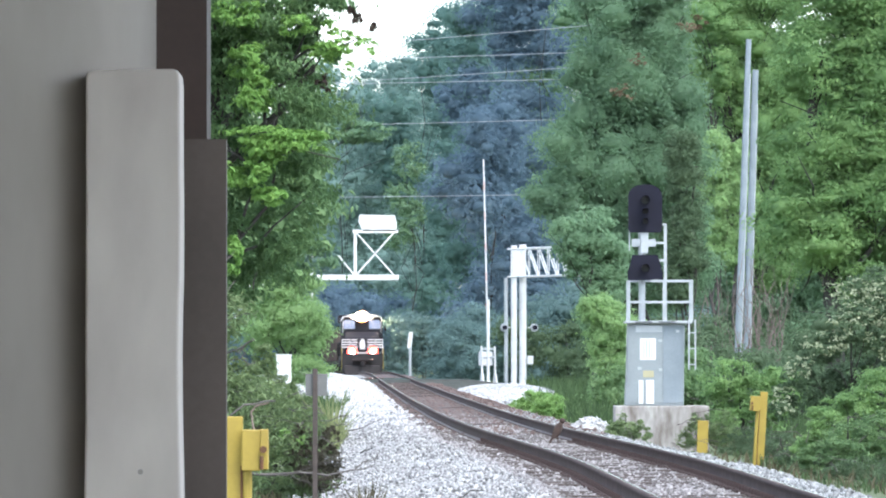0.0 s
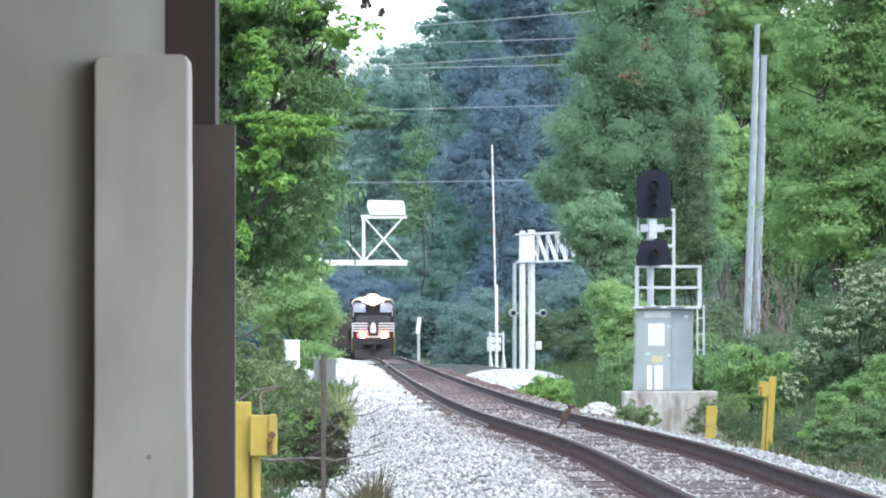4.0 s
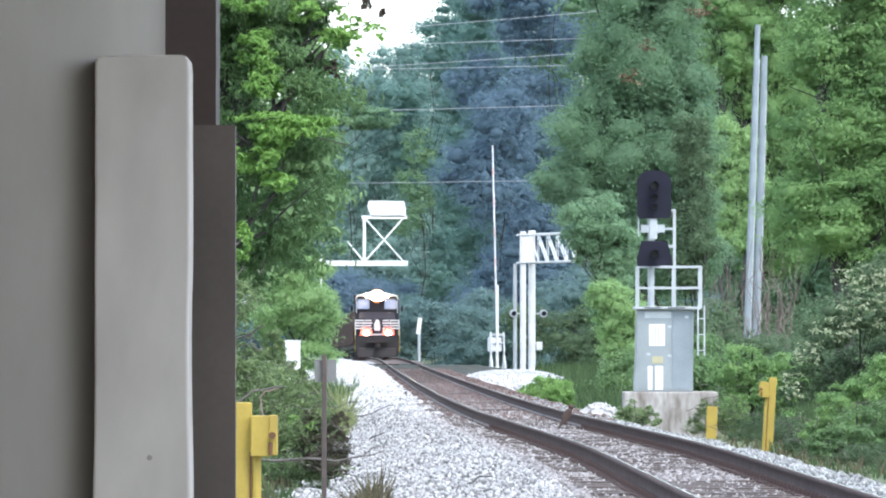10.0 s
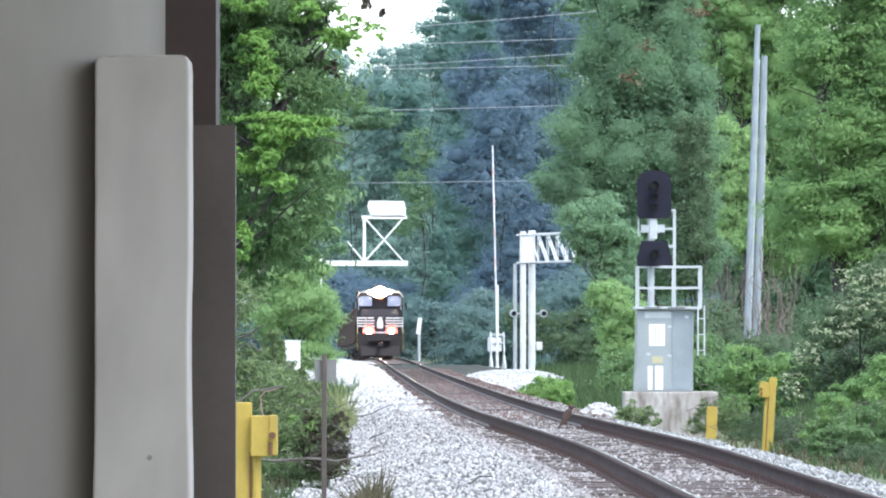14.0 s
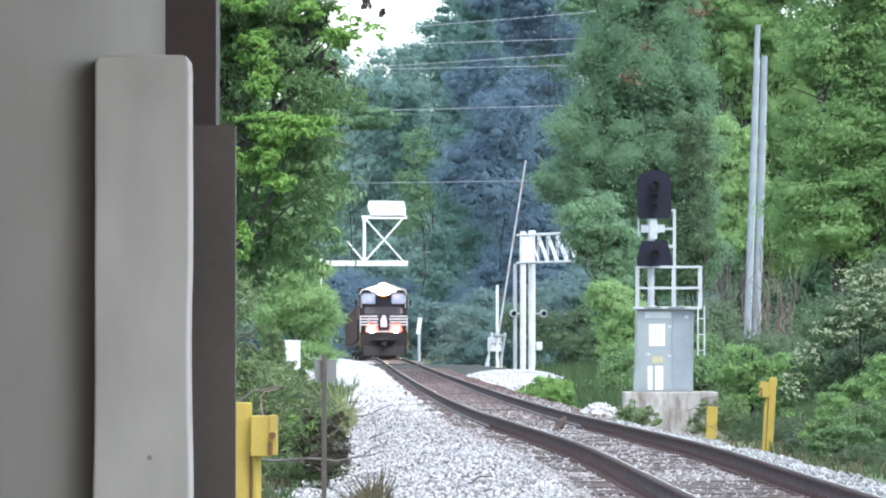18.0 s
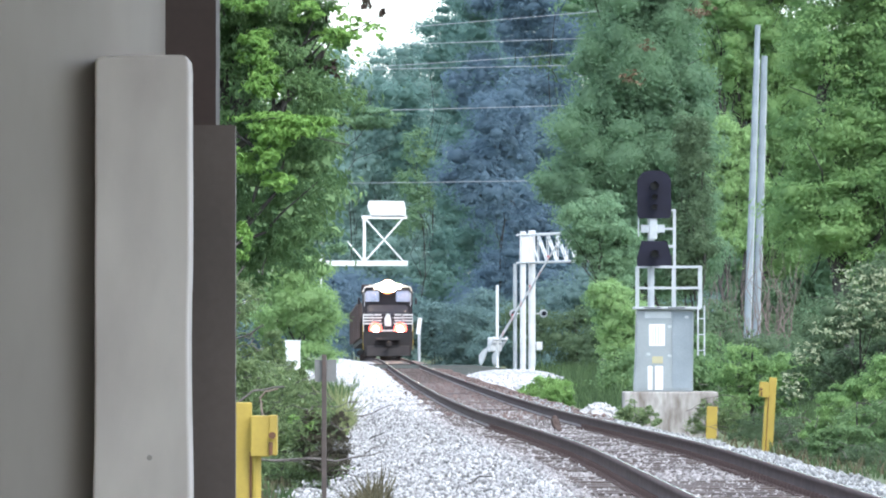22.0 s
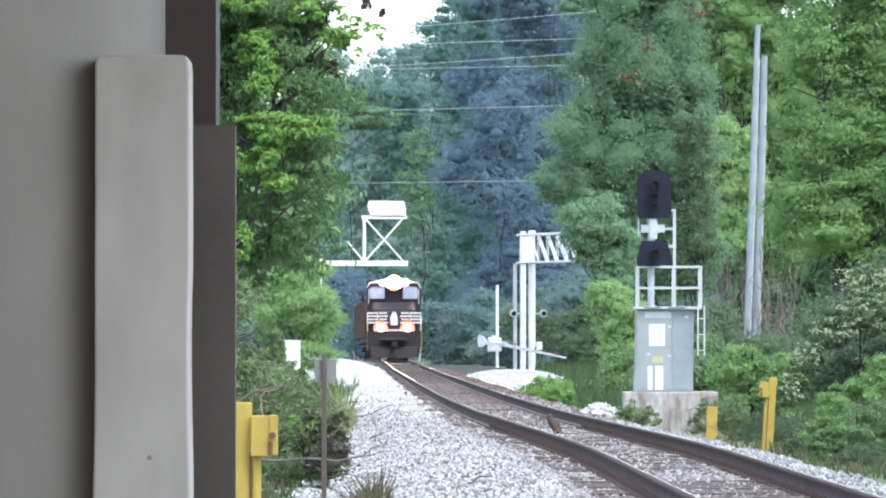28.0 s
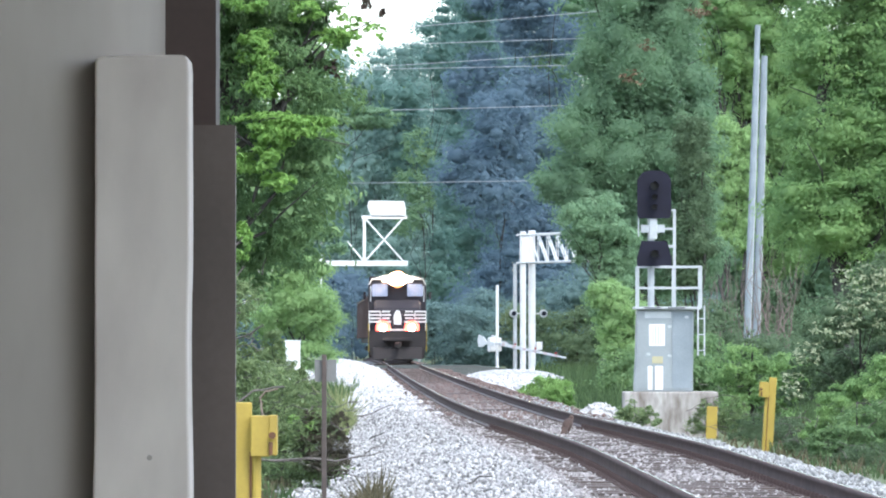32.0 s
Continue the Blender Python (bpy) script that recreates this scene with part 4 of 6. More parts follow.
# ---- white pickup ----
def pickup():
    t = tagged(new("pickup_truck"), "white pickup truck carrying a ladder on its rack", "pickup truck")
    # side outline: y is along the truck, front at -y
    bm = bmesh.new()
    side = [(-2.72, 0.5), (-2.78, 0.75), (-2.74, 0.98), (-2.58, 1.07), (-2.1, 1.14), (-1.35, 1.22), (2.75, 1.20), (2.80, 0.85), (2.76, 0.5),
            (2.05, 0.5), (1.98, 0.75), (1.77, 0.90), (1.48, 0.90), (1.32, 0.75), (1.25, 0.5),
            (-1.30, 0.5), (-1.37, 0.75), (-1.53, 0.90), (-1.87, 0.90), (-2.03, 0.75), (-2.10, 0.5)]
    lengthwise(bm, side, -0.98, 0.98)
    body = part("body", bm, "truck_white", t, "white painted body")
    bm = bmesh.new()
    cabin = [(-1.45, 1.19), (-0.80, 1.68), (-0.40, 1.84), (0.2, 1.89), (0.75, 1.84), (1.08, 1.62), (1.22, 1.19)]
    lengthwise(bm, cabin, -0.86, 0.86)
    bmesh.ops.bevel(bm, geom=list(bm.edges), offset=0.04, segments=2, affect="EDGES")
    cabp = part("cabin", bm, "truck_white", t, "white crew cabin")
    for sx in (-1, 1):
        for o in ([(-0.98, 1.32), (-0.62, 1.62), (-0.35, 1.72), (-0.02, 1.75), (-0.02, 1.32)], [(0.07, 1.32), (0.07, 1.75), (0.6, 1.70), (0.82, 1.55), (0.88, 1.32)]):
            bm = bmesh.new()
            lengthwise(bm, o, sx * 0.865, sx * 0.872)
            part("side_window", bm, "glass", cabp)
        bm = bmesh.new()
        box(bm, sx * 1.06, -0.85, 1.32, 0.16, 0.1, 0.2, bevel=0.02)
        part("mirror", bm, "rubber", cabp)
        for y0 in (-0.15, 0.75):
            bm = bmesh.new()
            box(bm, sx * 0.99, y0, 1.1, 0.02, 0.16, 0.03)
            part("door_handle", bm, "chrome", body)
        bm = bmesh.new()
        box(bm, sx * 0.78, -2.75, 0.93, 0.3, 0.06, 0.2, bevel=0.02)
        part("headlight", bm, "chrome", body)
        bm = bmesh.new()
        box(bm, sx * 0.88, 2.79, 0.98, 0.16, 0.04, 0.36)
        part("tail_light", bm, "red_lens", body)
        bm = bmesh.new()
        box(bm, sx * 0.93, 2.0, 1.22, 0.1, 1.55, 0.05)
        part("bed_rail", bm, "truck_white", body)
        for y0 in (1.35, 2.6):
            bm = bmesh.new()
            bar(bm, (sx * 0.88, y0, 1.2), (sx * 0.82, y0, 1.95), 0.05, 0.05)
            part("rack_post", bm, "galvanised", t)
    bm = bmesh.new()
    lengthwise(bm, [(-1.39, 1.255), (-0.84, 1.675), (-0.82, 1.66), (-1.36, 1.245)], -0.76, 0.76)
    part("windscreen", bm, "glass", cabp)
    bm = bmesh.new()
    box(bm, 0, 1.17, 1.42, 1.4, 0.02, 0.26)
    part("rear_window", bm, "glass", cabp)
    bm = bmesh.new()
    box(bm, 0, -2.76, 0.85, 1.1, 0.05, 0.28)
    part("grille", bm, "rubber", body, "black grille")
    for y0 in (-2.82, 2.86):
        bm = bmesh.new()
        box(bm, 0, y0, 0.56, 1.9, 0.14, 0.2, bevel=0.03)
        part("bumper", bm, "chrome", t, "chrome bumper")
    bm = bmesh.new()
    box(bm, 0, 0, 0.44, 1.5, 4.6, 0.2)
    part("chassis", bm, "rubber", t)
    for y0 in (1.35, 2.6, -0.55):
        bm = bmesh.new()
        box(bm, 0, y0, 1.95, 1.66, 0.05, 0.05)
        part("rack_bar", bm, "galvanised", t)
    ladder = new("ladder")
    ladder.parent = t
    ladder["label"] = "long pale ladder tied on the rack"
    for dx in (-0.2, 0.2):
        bm = bmesh.new()
        bar(bm, (dx, -2.3, 2.03), (dx, 3.35, 1.96), 0.035, 0.09)
        part("ladder_rail", bm, "white", ladder)
    for i in range(18):
        bm = bmesh.new()
        rod(bm, (-0.2, -2.15 + 0.31 * i, 2.025 - 0.004 * i), (0.2, -2.15 + 0.31 * i, 2.025 - 0.004 * i), 0.016, n=6)
        part("rung", bm, "white", ladder)
    wheels = []
    for y0 in (-1.513, 1.469):
        for sx in (-1, 1):
            w = new("wheel")
            w.parent = t
            w.matrix_basis = pose(sx * 0.85, y0, 0.39)
            bm = bmesh.new()
            rod(bm, (-0.13, 0, 0), (0.13, 0, 0), 0.39, n=24)
            tyre = part("tyre", bm, "rubber", w)
            bm = bmesh.new()
            rod(bm, (-0.135, 0, 0), (0.135, 0, 0), 0.22, n=20)
            for k in range(5):
                a = k / 5 * math.tau
                box(bm, sx * 0.137, 0.13 * math.cos(a), 0.13 * math.sin(a), 0.02, 0.07, 0.07)
            part("rim", bm, "chrome", w)
            wheels.append((w, sx * 0.85, y0))
    squeeze = Matrix.Diagonal((1, 0.89, 1, 1))
    for o in t.children_recursive:
        if o.type == "MESH" and o.name.split(".")[0] not in ("tyre", "rim"):
            o.data.transform(squeeze)
    return t, wheels


truck, truck_wheels = pickup()


# ---- bird on the track ----
def bird():
    t = tagged(new("bird"), "brown hawk standing by the rail", "bird")
    def egg(name, c, r, material, turn=None, parent=t):
        bm = bmesh.new()
        m = Matrix.Translation(c) @ (turn or Matrix()) @ Matrix.Diagonal((*r, 1))
        bmesh.ops.create_uvsphere(bm, u_segments=14, v_segments=9, radius=1, matrix=m)
        return part(name, bm, material, parent, smooth=True)
    lean = Matrix.Rotation(radians(28), 4, "Y")
    egg("body", (0, 0, 0.21), (0.07, 0.058, 0.14), "fur", lean)
    head = egg("head", (0.075, -0.01, 0.36), (0.046, 0.044, 0.046), "fur")
    bm = bmesh.new()
    rod(bm, (0.11, -0.01, 0.36), (0.16, -0.01, 0.335), 0.016, 0.002, n=6)
    part("beak", bm, "signal_black", head)
    for sy in (-1, 1):
        egg("wing", (-0.01, sy * 0.05, 0.20), (0.055, 0.02, 0.15), "fur", lean)
        bm = bmesh.new()
        rod(bm, (0, sy * 0.03, 0.0), (0, sy * 0.03, 0.12), 0.011, n=6)
        rod(bm, (0, sy * 0.03, 0.006), (0.05, sy * 0.03, 0.006), 0.008, n=5)
        part("leg", bm, "fur", t)
    bm = bmesh.new()
    box(bm, -0.11, 0, 0.04, 0.035, 0.09, 0.22, lean, bevel=0.01)
    part("tail", bm, "fur", t)
    return t


hawk = bird()


# ---- plants ----
def leaf_cloud(name, rng, blobs, leaves, size, material, parent=None, clumps=40, spread=0.26, droop=0.25, aspect=0.45, jitter=0.45, simple=False, flat=0.6):
    """Leaves in many small clumps over rounded masses (x, y, z, rx, ry, rz)."""
    blobs = np.array(blobs, float)
    area = (blobs[:, 3] * blobs[:, 5]) ** 0.9
    share = np.maximum((leaves * area / area.sum()).astype(int), 20)
    cs, outs = [], []
    for b, n in zip(blobs, share):
        k = max(int(clumps * (b[3] * b[5]) ** 0.5 / (blobs[:, 3] * blobs[:, 5]).max() ** 0.5), 6)
        d = rng.normal(size=(k, 3))
        d /= np.linalg.norm(d, axis=1)[:, None]
        rad = rng.uniform(0.4, 1.0, k)[:, None] ** 0.6 * 1.06
        cc = b[:3] + d * rad * b[3:]
        pick = rng.integers(0, k, n)
        spr = spread * rng.uniform(0.6, 1.3, k)[:, None]
        g = rng.normal(size=(n, 3))
        g[:, 2] *= flat
        cs.append(cc[pick] + g * spr[pick] * b[3:] * 0.62)
        outs.append(d[pick] * 0.5 + g * 0.25)
    c, o = np.concatenate(cs), np.concatenate(outs)
    n = len(c)
    nrm = o + rng.normal(size=(n, 3)) * jitter + (0, 0, 0.75)
    nrm /= np.linalg.norm(nrm, axis=1)[:, None]
    axis = rng.normal(size=(n, 3))
    axis[:, 2] -= droop
    axis -= nrm * (axis * nrm).sum(1)[:, None]
    axis /= np.linalg.norm(axis, axis=1)[:, None]
    side = np.cross(nrm, axis)
    s = size * rng.uniform(0.6, 1.4, n)[:, None]
    fold = nrm * s * 0.18
    verts = np.stack([c - axis * s * 0.5, c + side * s * aspect * 0.5 + fold, c + axis * s * 0.5 - fold * 0.6, c - side * s * aspect * 0.5 + fold], 1).reshape(-1, 3)
    a = np.arange(n) * 4
    faces = np.concatenate([np.stack([a, a + 1, a + 2], 1), np.stack([a, a + 2, a + 3], 1)])
    if simple:
        faces = faces[:n]
    ob = new(name, raw_mesh(name, verts, faces, material))
    ob.parent = parent
    return ob


def lumps(rng, blobs, n, low=0.28, high=0.5):
    """Small overlapping masses, n over each large one, for a crown of many sprays."""
    out = []
    for x, y, z, rx, ry, rz in blobs:
        for d in rng.normal(size=(n, 3)):
            d = d / np.linalg.norm(d) * rng.uniform(0.45, 0.88)
            q = rng.uniform(low, high)
            out.append((x + d[0] * rx, y + d[1] * ry, z + d[2] * rz, rx * q * rng.uniform(0.8, 1.3), ry * q, rz * q * rng.uniform(0.6, 0.9)))
    return out


def foliage_core(name, blobs, material, parent, fill=0.8, detail=3):
    """Uneven inner masses of foliage under the outer leaves."""
    bm = bmesh.new()
    bmesh.ops.create_icosphere(bm, subdivisions=detail, radius=1.0)
    ball = np.array([v.co for v in bm.verts])
    tris = np.array([[v.index for v in f.verts] for f in bm.faces])
    bm.free()
    verts, faces = [], []
    for i, (x, y, z, rx, ry, rz) in enumerate(blobs):
        away = Vector((x, y, z)) * 1.7
        k = np.array([fill * (0.94 + 0.5 * noise.noise(Vector(d) * 1.6 + away)) for d in ball])
        verts.append(ball * k[:, None] * (rx, ry, rz) + (x, y, z))
        faces.append(tris + i * len(ball))
    ob = new(name, raw_mesh(name, np.concatenate(verts), np.concatenate(faces), material))
    ob.data.shade_smooth()
    ob.parent = parent
    return tagged(ob, kind="stuff")


def shell_leaves(rng, masses, n, size, material, parent, jitter=0.5, aspect=0.6, simple=True, depth=0.72):
    """Leaves round the outside of many small masses, none buried in a neighbour."""
    b = np.array(masses, float)
    area = b[:, 3] * b[:, 5]
    m = int(n * 2.2)
    pick = rng.choice(len(b), m, p=area / area.sum())
    d = rng.normal(size=(m, 3)) + (0, 0, 0.25)
    d /= np.linalg.norm(d, axis=1)[:, None]
    c = b[pick, :3] + d * b[pick, 3:] * rng.uniform(0.72, 1.18, (m, 1))
    keep = np.ones(m, bool)
    for q in b:
        keep &= (((c - q[:3]) / q[3:]) ** 2).sum(1) > depth ** 2
    c, d = c[keep][:n], d[keep][:n]
    n = len(c)
    nrm = d + rng.normal(size=(n, 3)) * jitter + (0, 0, 0.3)
    nrm /= np.linalg.norm(nrm, axis=1)[:, None]
    axis = rng.normal(size=(n, 3)) * 0.7 + d * 0.5 + (0, 0, -0.5)
    axis -= nrm * (axis * nrm).sum(1)[:, None]
    axis /= np.linalg.norm(axis, axis=1)[:, None]
    side = np.cross(nrm, axis)
    s = size * rng.uniform(0.6, 1.4, n)[:, None]
    fold = nrm * s * 0.15
    verts = np.stack([c - axis * s * 0.5, c + side * s * aspect * 0.5 + fold, c + axis * s * 0.5 - fold * 0.6, c - side * s * aspect * 0.5 + fold], 1).reshape(-1, 3)
    a = np.arange(n) * 4
    faces = np.concatenate([np.stack([a, a + 1, a + 2], 1), np.stack([a, a + 2, a + 3], 1)])
    if simple:
        faces = faces[:n]
    ob = new("outer_foliage", raw_mesh("outer_foliage", verts, faces, material))
    ob.parent = parent
    return tagged(ob, kind="stuff")


def limb(bm, a, b, r0, r1, rng, bends=4, wobble=0.1):
    a, b = Vector(a), Vector(b)
    pts = [a.lerp(b, i / bends) + Vector(rng.normal(size=3)) * wobble * (b - a).length * (0 < i < bends) * 0.35 for i in range(bends + 1)]
    for i, (p, q) in enumerate(zip(pts, pts[1:])):
        rod(bm, p, q, r0 + (r1 - r0) * i / bends, r0 + (r1 - r0) * (i + 1) / bends, n=7)
    return pts


def tree(label, x, y, z, height, blobs, leaves, size, material, seed, trunk=0.2, name="tree", category="tree", group="", core=0.0, cover=0, twigs=0, sprays=14, detail=2, cover_size=1.15, branches=5, **more):
    """A trunk with limbs to each mass of its crown. blobs: dx, dy, dz, rx, ry, rz from the foot."""
    rng = np.random.default_rng(seed)
    t = thing(name, x, y, z, label, category, group)
    bm = bmesh.new()
    top = (0.03 * height * rng.normal(), 0.03 * height * rng.normal(), height * 0.8)
    limb(bm, (0, 0, -0.3), top, trunk, trunk * 0.35, rng, 6, 0.05)
    part("trunk", bm, "bark", t)
    for b in blobs:
        bm = bmesh.new()
        f = min(max(b[2] / height * 0.6, 0.08), 0.75)
        root = (top[0] * f, top[1] * f, height * 0.8 * f)
        pts = limb(bm, root, b[:3], trunk * 0.4, trunk * 0.1, rng, 4, 0.15)
        for k in range(branches):
            e = Vector(b[:3]) + Vector(rng.normal(size=3)) * 0.5 * b[3]
            limb(bm, pts[2 + k % 3], e, trunk * 0.13, trunk * 0.04, rng, 3, 0.2)
        part("limb", bm, "bark", t)
    if twigs:
        bm = bmesh.new()
        for _ in range(twigs):
            b = blobs[rng.integers(0, len(blobs))]
            e = Vector(b[:3]) + Vector((rng.normal() * b[3] * 0.7, -abs(rng.normal()) * b[4] * 0.5, rng.normal() * b[5] * 0.8))
            f = e + Vector((rng.normal() * 0.25, rng.normal() * 0.1, rng.uniform(-0.12, 0.22)))
            limb(bm, e, f, 0.008, 0.003, rng, 3, 0.25)
        tagged(part("bare_twig", bm, "stem", t, "thin bare twigs"), kind="stuff")
    leaf_cloud("crown", rng, blobs, leaves, size, material, t, **more)
    if core:
        masses = lumps(rng, blobs, sprays)
        foliage_core("inner_foliage", masses, material + "_mass", t, core, detail)
        shell_leaves(rng, masses, cover, size * cover_size, material, t, more.get("jitter", 0.5), simple=more.get("simple", False))
    return t


def plant_all():
    g = np.random.default_rng(7)
    # verge on the viewer's side of the line
    verge = tree("tall broadleaf tree with drooping foliage over the track", -4.4, 95, -0.6, 8.5,
                 [(1.6, 0, 5.6, 1.3, 1.5, 1.0), (0.5, 0, 7.4, 1.9, 1.8, 1.3), (1.9, 0, 7.3, 1.0, 1.2, 0.8), (-0.4, 0, 4.6, 1.7, 1.6, 1.3), (1.9, 0.4, 4.1, 0.9, 1.2, 0.8),
                  (-2.2, 0, 6.5, 2.0, 2, 1.8), (1.0, 0.8, 3.3, 1.3, 1.2, 0.7), (-1.2, -0.5, 8.8, 2, 2, 1.2), (1.2, 0.2, 6.4, 1.4, 1.3, 0.6), (2.55, 0, 6.9, 0.5, 0.5, 0.5), (2.6, 0, 6.2, 0.4, 0.5, 0.3)], 78000, 0.11, "leaf_verge", 1, 0.24, clumps=75, droop=1.6, aspect=0.28, spread=0.22, jitter=0.6)
    tips = leaf_cloud("young_shoot_foliage", np.random.default_rng(33),
                      [(1.6, -1.2, 6.15, 0.3, 0.25, 0.3), (1.75, -1.2, 5.7, 0.28, 0.25, 0.3), (2.8, -0.8, 6.4, 0.3, 0.25, 0.13), (2.35, -1.0, 5.0, 0.5, 0.3, 0.17), (2.0, -1.2, 4.2, 0.25, 0.25, 0.15), (1.4, -1.4, 3.3, 0.2, 0.25, 0.3),
                       (1.8, -1.3, 5.1, 0.45, 0.3, 0.17), (1.5, -1.3, 6.9, 0.4, 0.3, 0.2), (2.3, -1.0, 6.75, 0.3, 0.3, 0.15), (1.2, -1.4, 4.5, 0.25, 0.3, 0.25), (1.65, -1.3, 4.55, 0.3, 0.3, 0.2), (1.9, -1.2, 4.9, 0.4, 0.3, 0.2)], 7000, 0.105, "leaf_shoot", verge, clumps=26, droop=0.8, aspect=0.35)
    tips["label"] = "bright yellow-green young shoots"
    sprig = leaf_cloud("hanging_sprig", np.random.default_rng(34), [(3.28, -0.5, 6.86, 0.07, 0.1, 0.09), (3.2, -0.5, 7.0, 0.09, 0.1, 0.06), (3.5, -0.5, 6.72, 0.04, 0.1, 0.07), (2.75, -0.5, 5.9, 0.1, 0.1, 0.16)], 60, 0.12, "leaf_maroon", verge, clumps=7, droop=1.8, aspect=0.5)
    light = leaf_cloud("hanging_sprig", np.random.default_rng(37), [(3.05, -0.5, 6.62, 0.16, 0.15, 0.09), (3.3, -0.5, 6.55, 0.13, 0.15, 0.08), (3.48, -0.5, 6.45, 0.09, 0.15, 0.1), (3.1, -0.5, 6.42, 0.12, 0.15, 0.07), (2.85, -0.5, 6.75, 0.12, 0.15, 0.12), (2.8, -0.5, 6.3, 0.1, 0.15, 0.12), (3.15, -0.5, 6.15, 0.07, 0.15, 0.07)], 330, 0.085, "leaf_shoot", verge, clumps=14, droop=1.2, aspect=0.5)
    tagged(light, kind="stuff")
    light["label"] = "small light green leaves against the sky"
    tagged(sprig, kind="stuff")
    sprig["label"] = "reddish brown leaves on a branch tip over the track"
    bm = bmesh.new()
    r2 = np.random.default_rng(35)
    for a, b in (((0.4, -0.9, 5.05), (3.0, -0.9, 4.75)), ((1.2, -0.9, 5.0), (1.9, -0.9, 4.45)), ((2.2, -0.7, 6.2), (3.45, -0.5, 6.7)), ((1.9, -0.9, 4.9), (2.1, -0.9, 5.5))):
        limb(bm, a, b, 0.022, 0.008, r2, 6, 0.12)
    tagged(part("bare_branch", bm, "bark", verge, "thin dark branches"), kind="stuff")
    tree("darker broadleaf tree behind the verge tree", -6.8, 118, -0.6, 10,
         [(2.6, 0, 4.2, 1.9, 2, 1.3), (3.0, 0.3, 6.6, 1.8, 2, 1.5), (1.2, 0, 8.6, 2.6, 2.2, 1.8), (0, 0, 5.5, 2.6, 2, 2), (3.3, 0, 5.3, 1.6, 1.5, 0.9)], 34000, 0.17, "leaf_mid", 2, 0.25, clumps=70, droop=1.2, aspect=0.32, core=0.5, cover=8000)
    tree("round light green bush beside the track", -3.5, 150, -0.6, 3.2,
         [(0.05, 0, 2.8, 0.85, 0.8, 0.75), (0.6, 0, 2.4, 0.6, 0.6, 0.6), (-0.55, 0, 2.5, 0.7, 0.7, 0.8), (0.2, 0, 3.4, 0.55, 0.5, 0.45), (0.35, 0, 1.6, 0.7, 0.6, 0.5), (-0.3, 0, 3.3, 0.45, 0.5, 0.4)],
         11000, 0.075, "leaf_soft", 3, 0.06, name="bush", category="bush", clumps=60, core=0.6, cover=16000, sprays=14, cover_size=1.0, jitter=0.6, simple=True)
    tree("low tangled shrub on the ballast edge", -1.95, 78, -0.6, 1.5,
         [(0, 0, 0.9, 0.45, 0.8, 0.40), (0.40, 0, 0.55, 0.28, 0.6, 0.35), (-0.5, 0, 1.0, 0.5, 0.7, 0.45), (0.42, 0, 0.95, 0.22, 0.5, 0.22), (-0.2, 0, 1.3, 0.4, 0.5, 0.3), (0.46, 0.3, 0.3, 0.28, 0.5, 0.25), (-0.1, 0, 0.4, 0.6, 0.6, 0.35)],
         6000, 0.085, "leaf_olive", 4, 0.02, twigs=60, name="shrub", category="shrub", clumps=70, aspect=0.2, spread=0.34)
    twiggy = tree("twiggy green shrub beside the yellow post", -2.62, 68, -0.6, 2.4,
         [(0.15, 0, 1.3, 0.45, 0.6, 0.6), (-0.1, 0, 2.0, 0.5, 0.6, 0.5), (0.35, 0, 0.6, 0.4, 0.5, 0.4), (0.3, 0, 2.3, 0.35, 0.5, 0.3), (-0.3, 0, 2.9, 0.45, 0.5, 0.4), (0.55, 0, 1.5, 0.3, 0.4, 0.3)],
         7000, 0.09, "leaf_olive", 5, 0.03, twigs=60, name="shrub", category="shrub", clumps=70, aspect=0.25, spread=0.34)
    for name, ends, mt in (("dead_branch", ((0.72, -1.2, 1.08), (0.69, -1.2, 1.26), (0.75, -1.2, 1.33), (0.88, -1.2, 1.36)), "twig"), ("bare_branch", ((0.36, -1.2, 1.86), (0.55, -1.2, 1.92), (0.73, -1.2, 2.03)), "bark"),
                           ("bare_branch", ((0.45, -1.2, 1.2), (0.62, -1.2, 1.34), (0.95, -1.2, 1.38)), "stem")):
        bm = bmesh.new()
        r3 = np.random.default_rng(53)
        for a, b in zip(ends, ends[1:]):
            limb(bm, a, b, 0.012, 0.009, r3, 3, 0.05)
        part(name, bm, mt, twiggy)
    tree("slender tree reaching toward the track", -6.2, 175, -0.6, 9.0,
         [(4.2, 0, 7.95, 0.75, 0.8, 0.28), (3.4, 0, 8.1, 0.8, 0.8, 0.4), (2.4, 0, 7.6, 1.2, 1, 0.8), (1.2, 0, 6.6, 1.6, 1.2, 1.2), (2.7, 0, 6.0, 0.9, 1, 0.5), (2.0, 0, 4.6, 1.3, 1, 0.9)], 13000, 0.2, "leaf_dark", 31, 0.12, clumps=50)
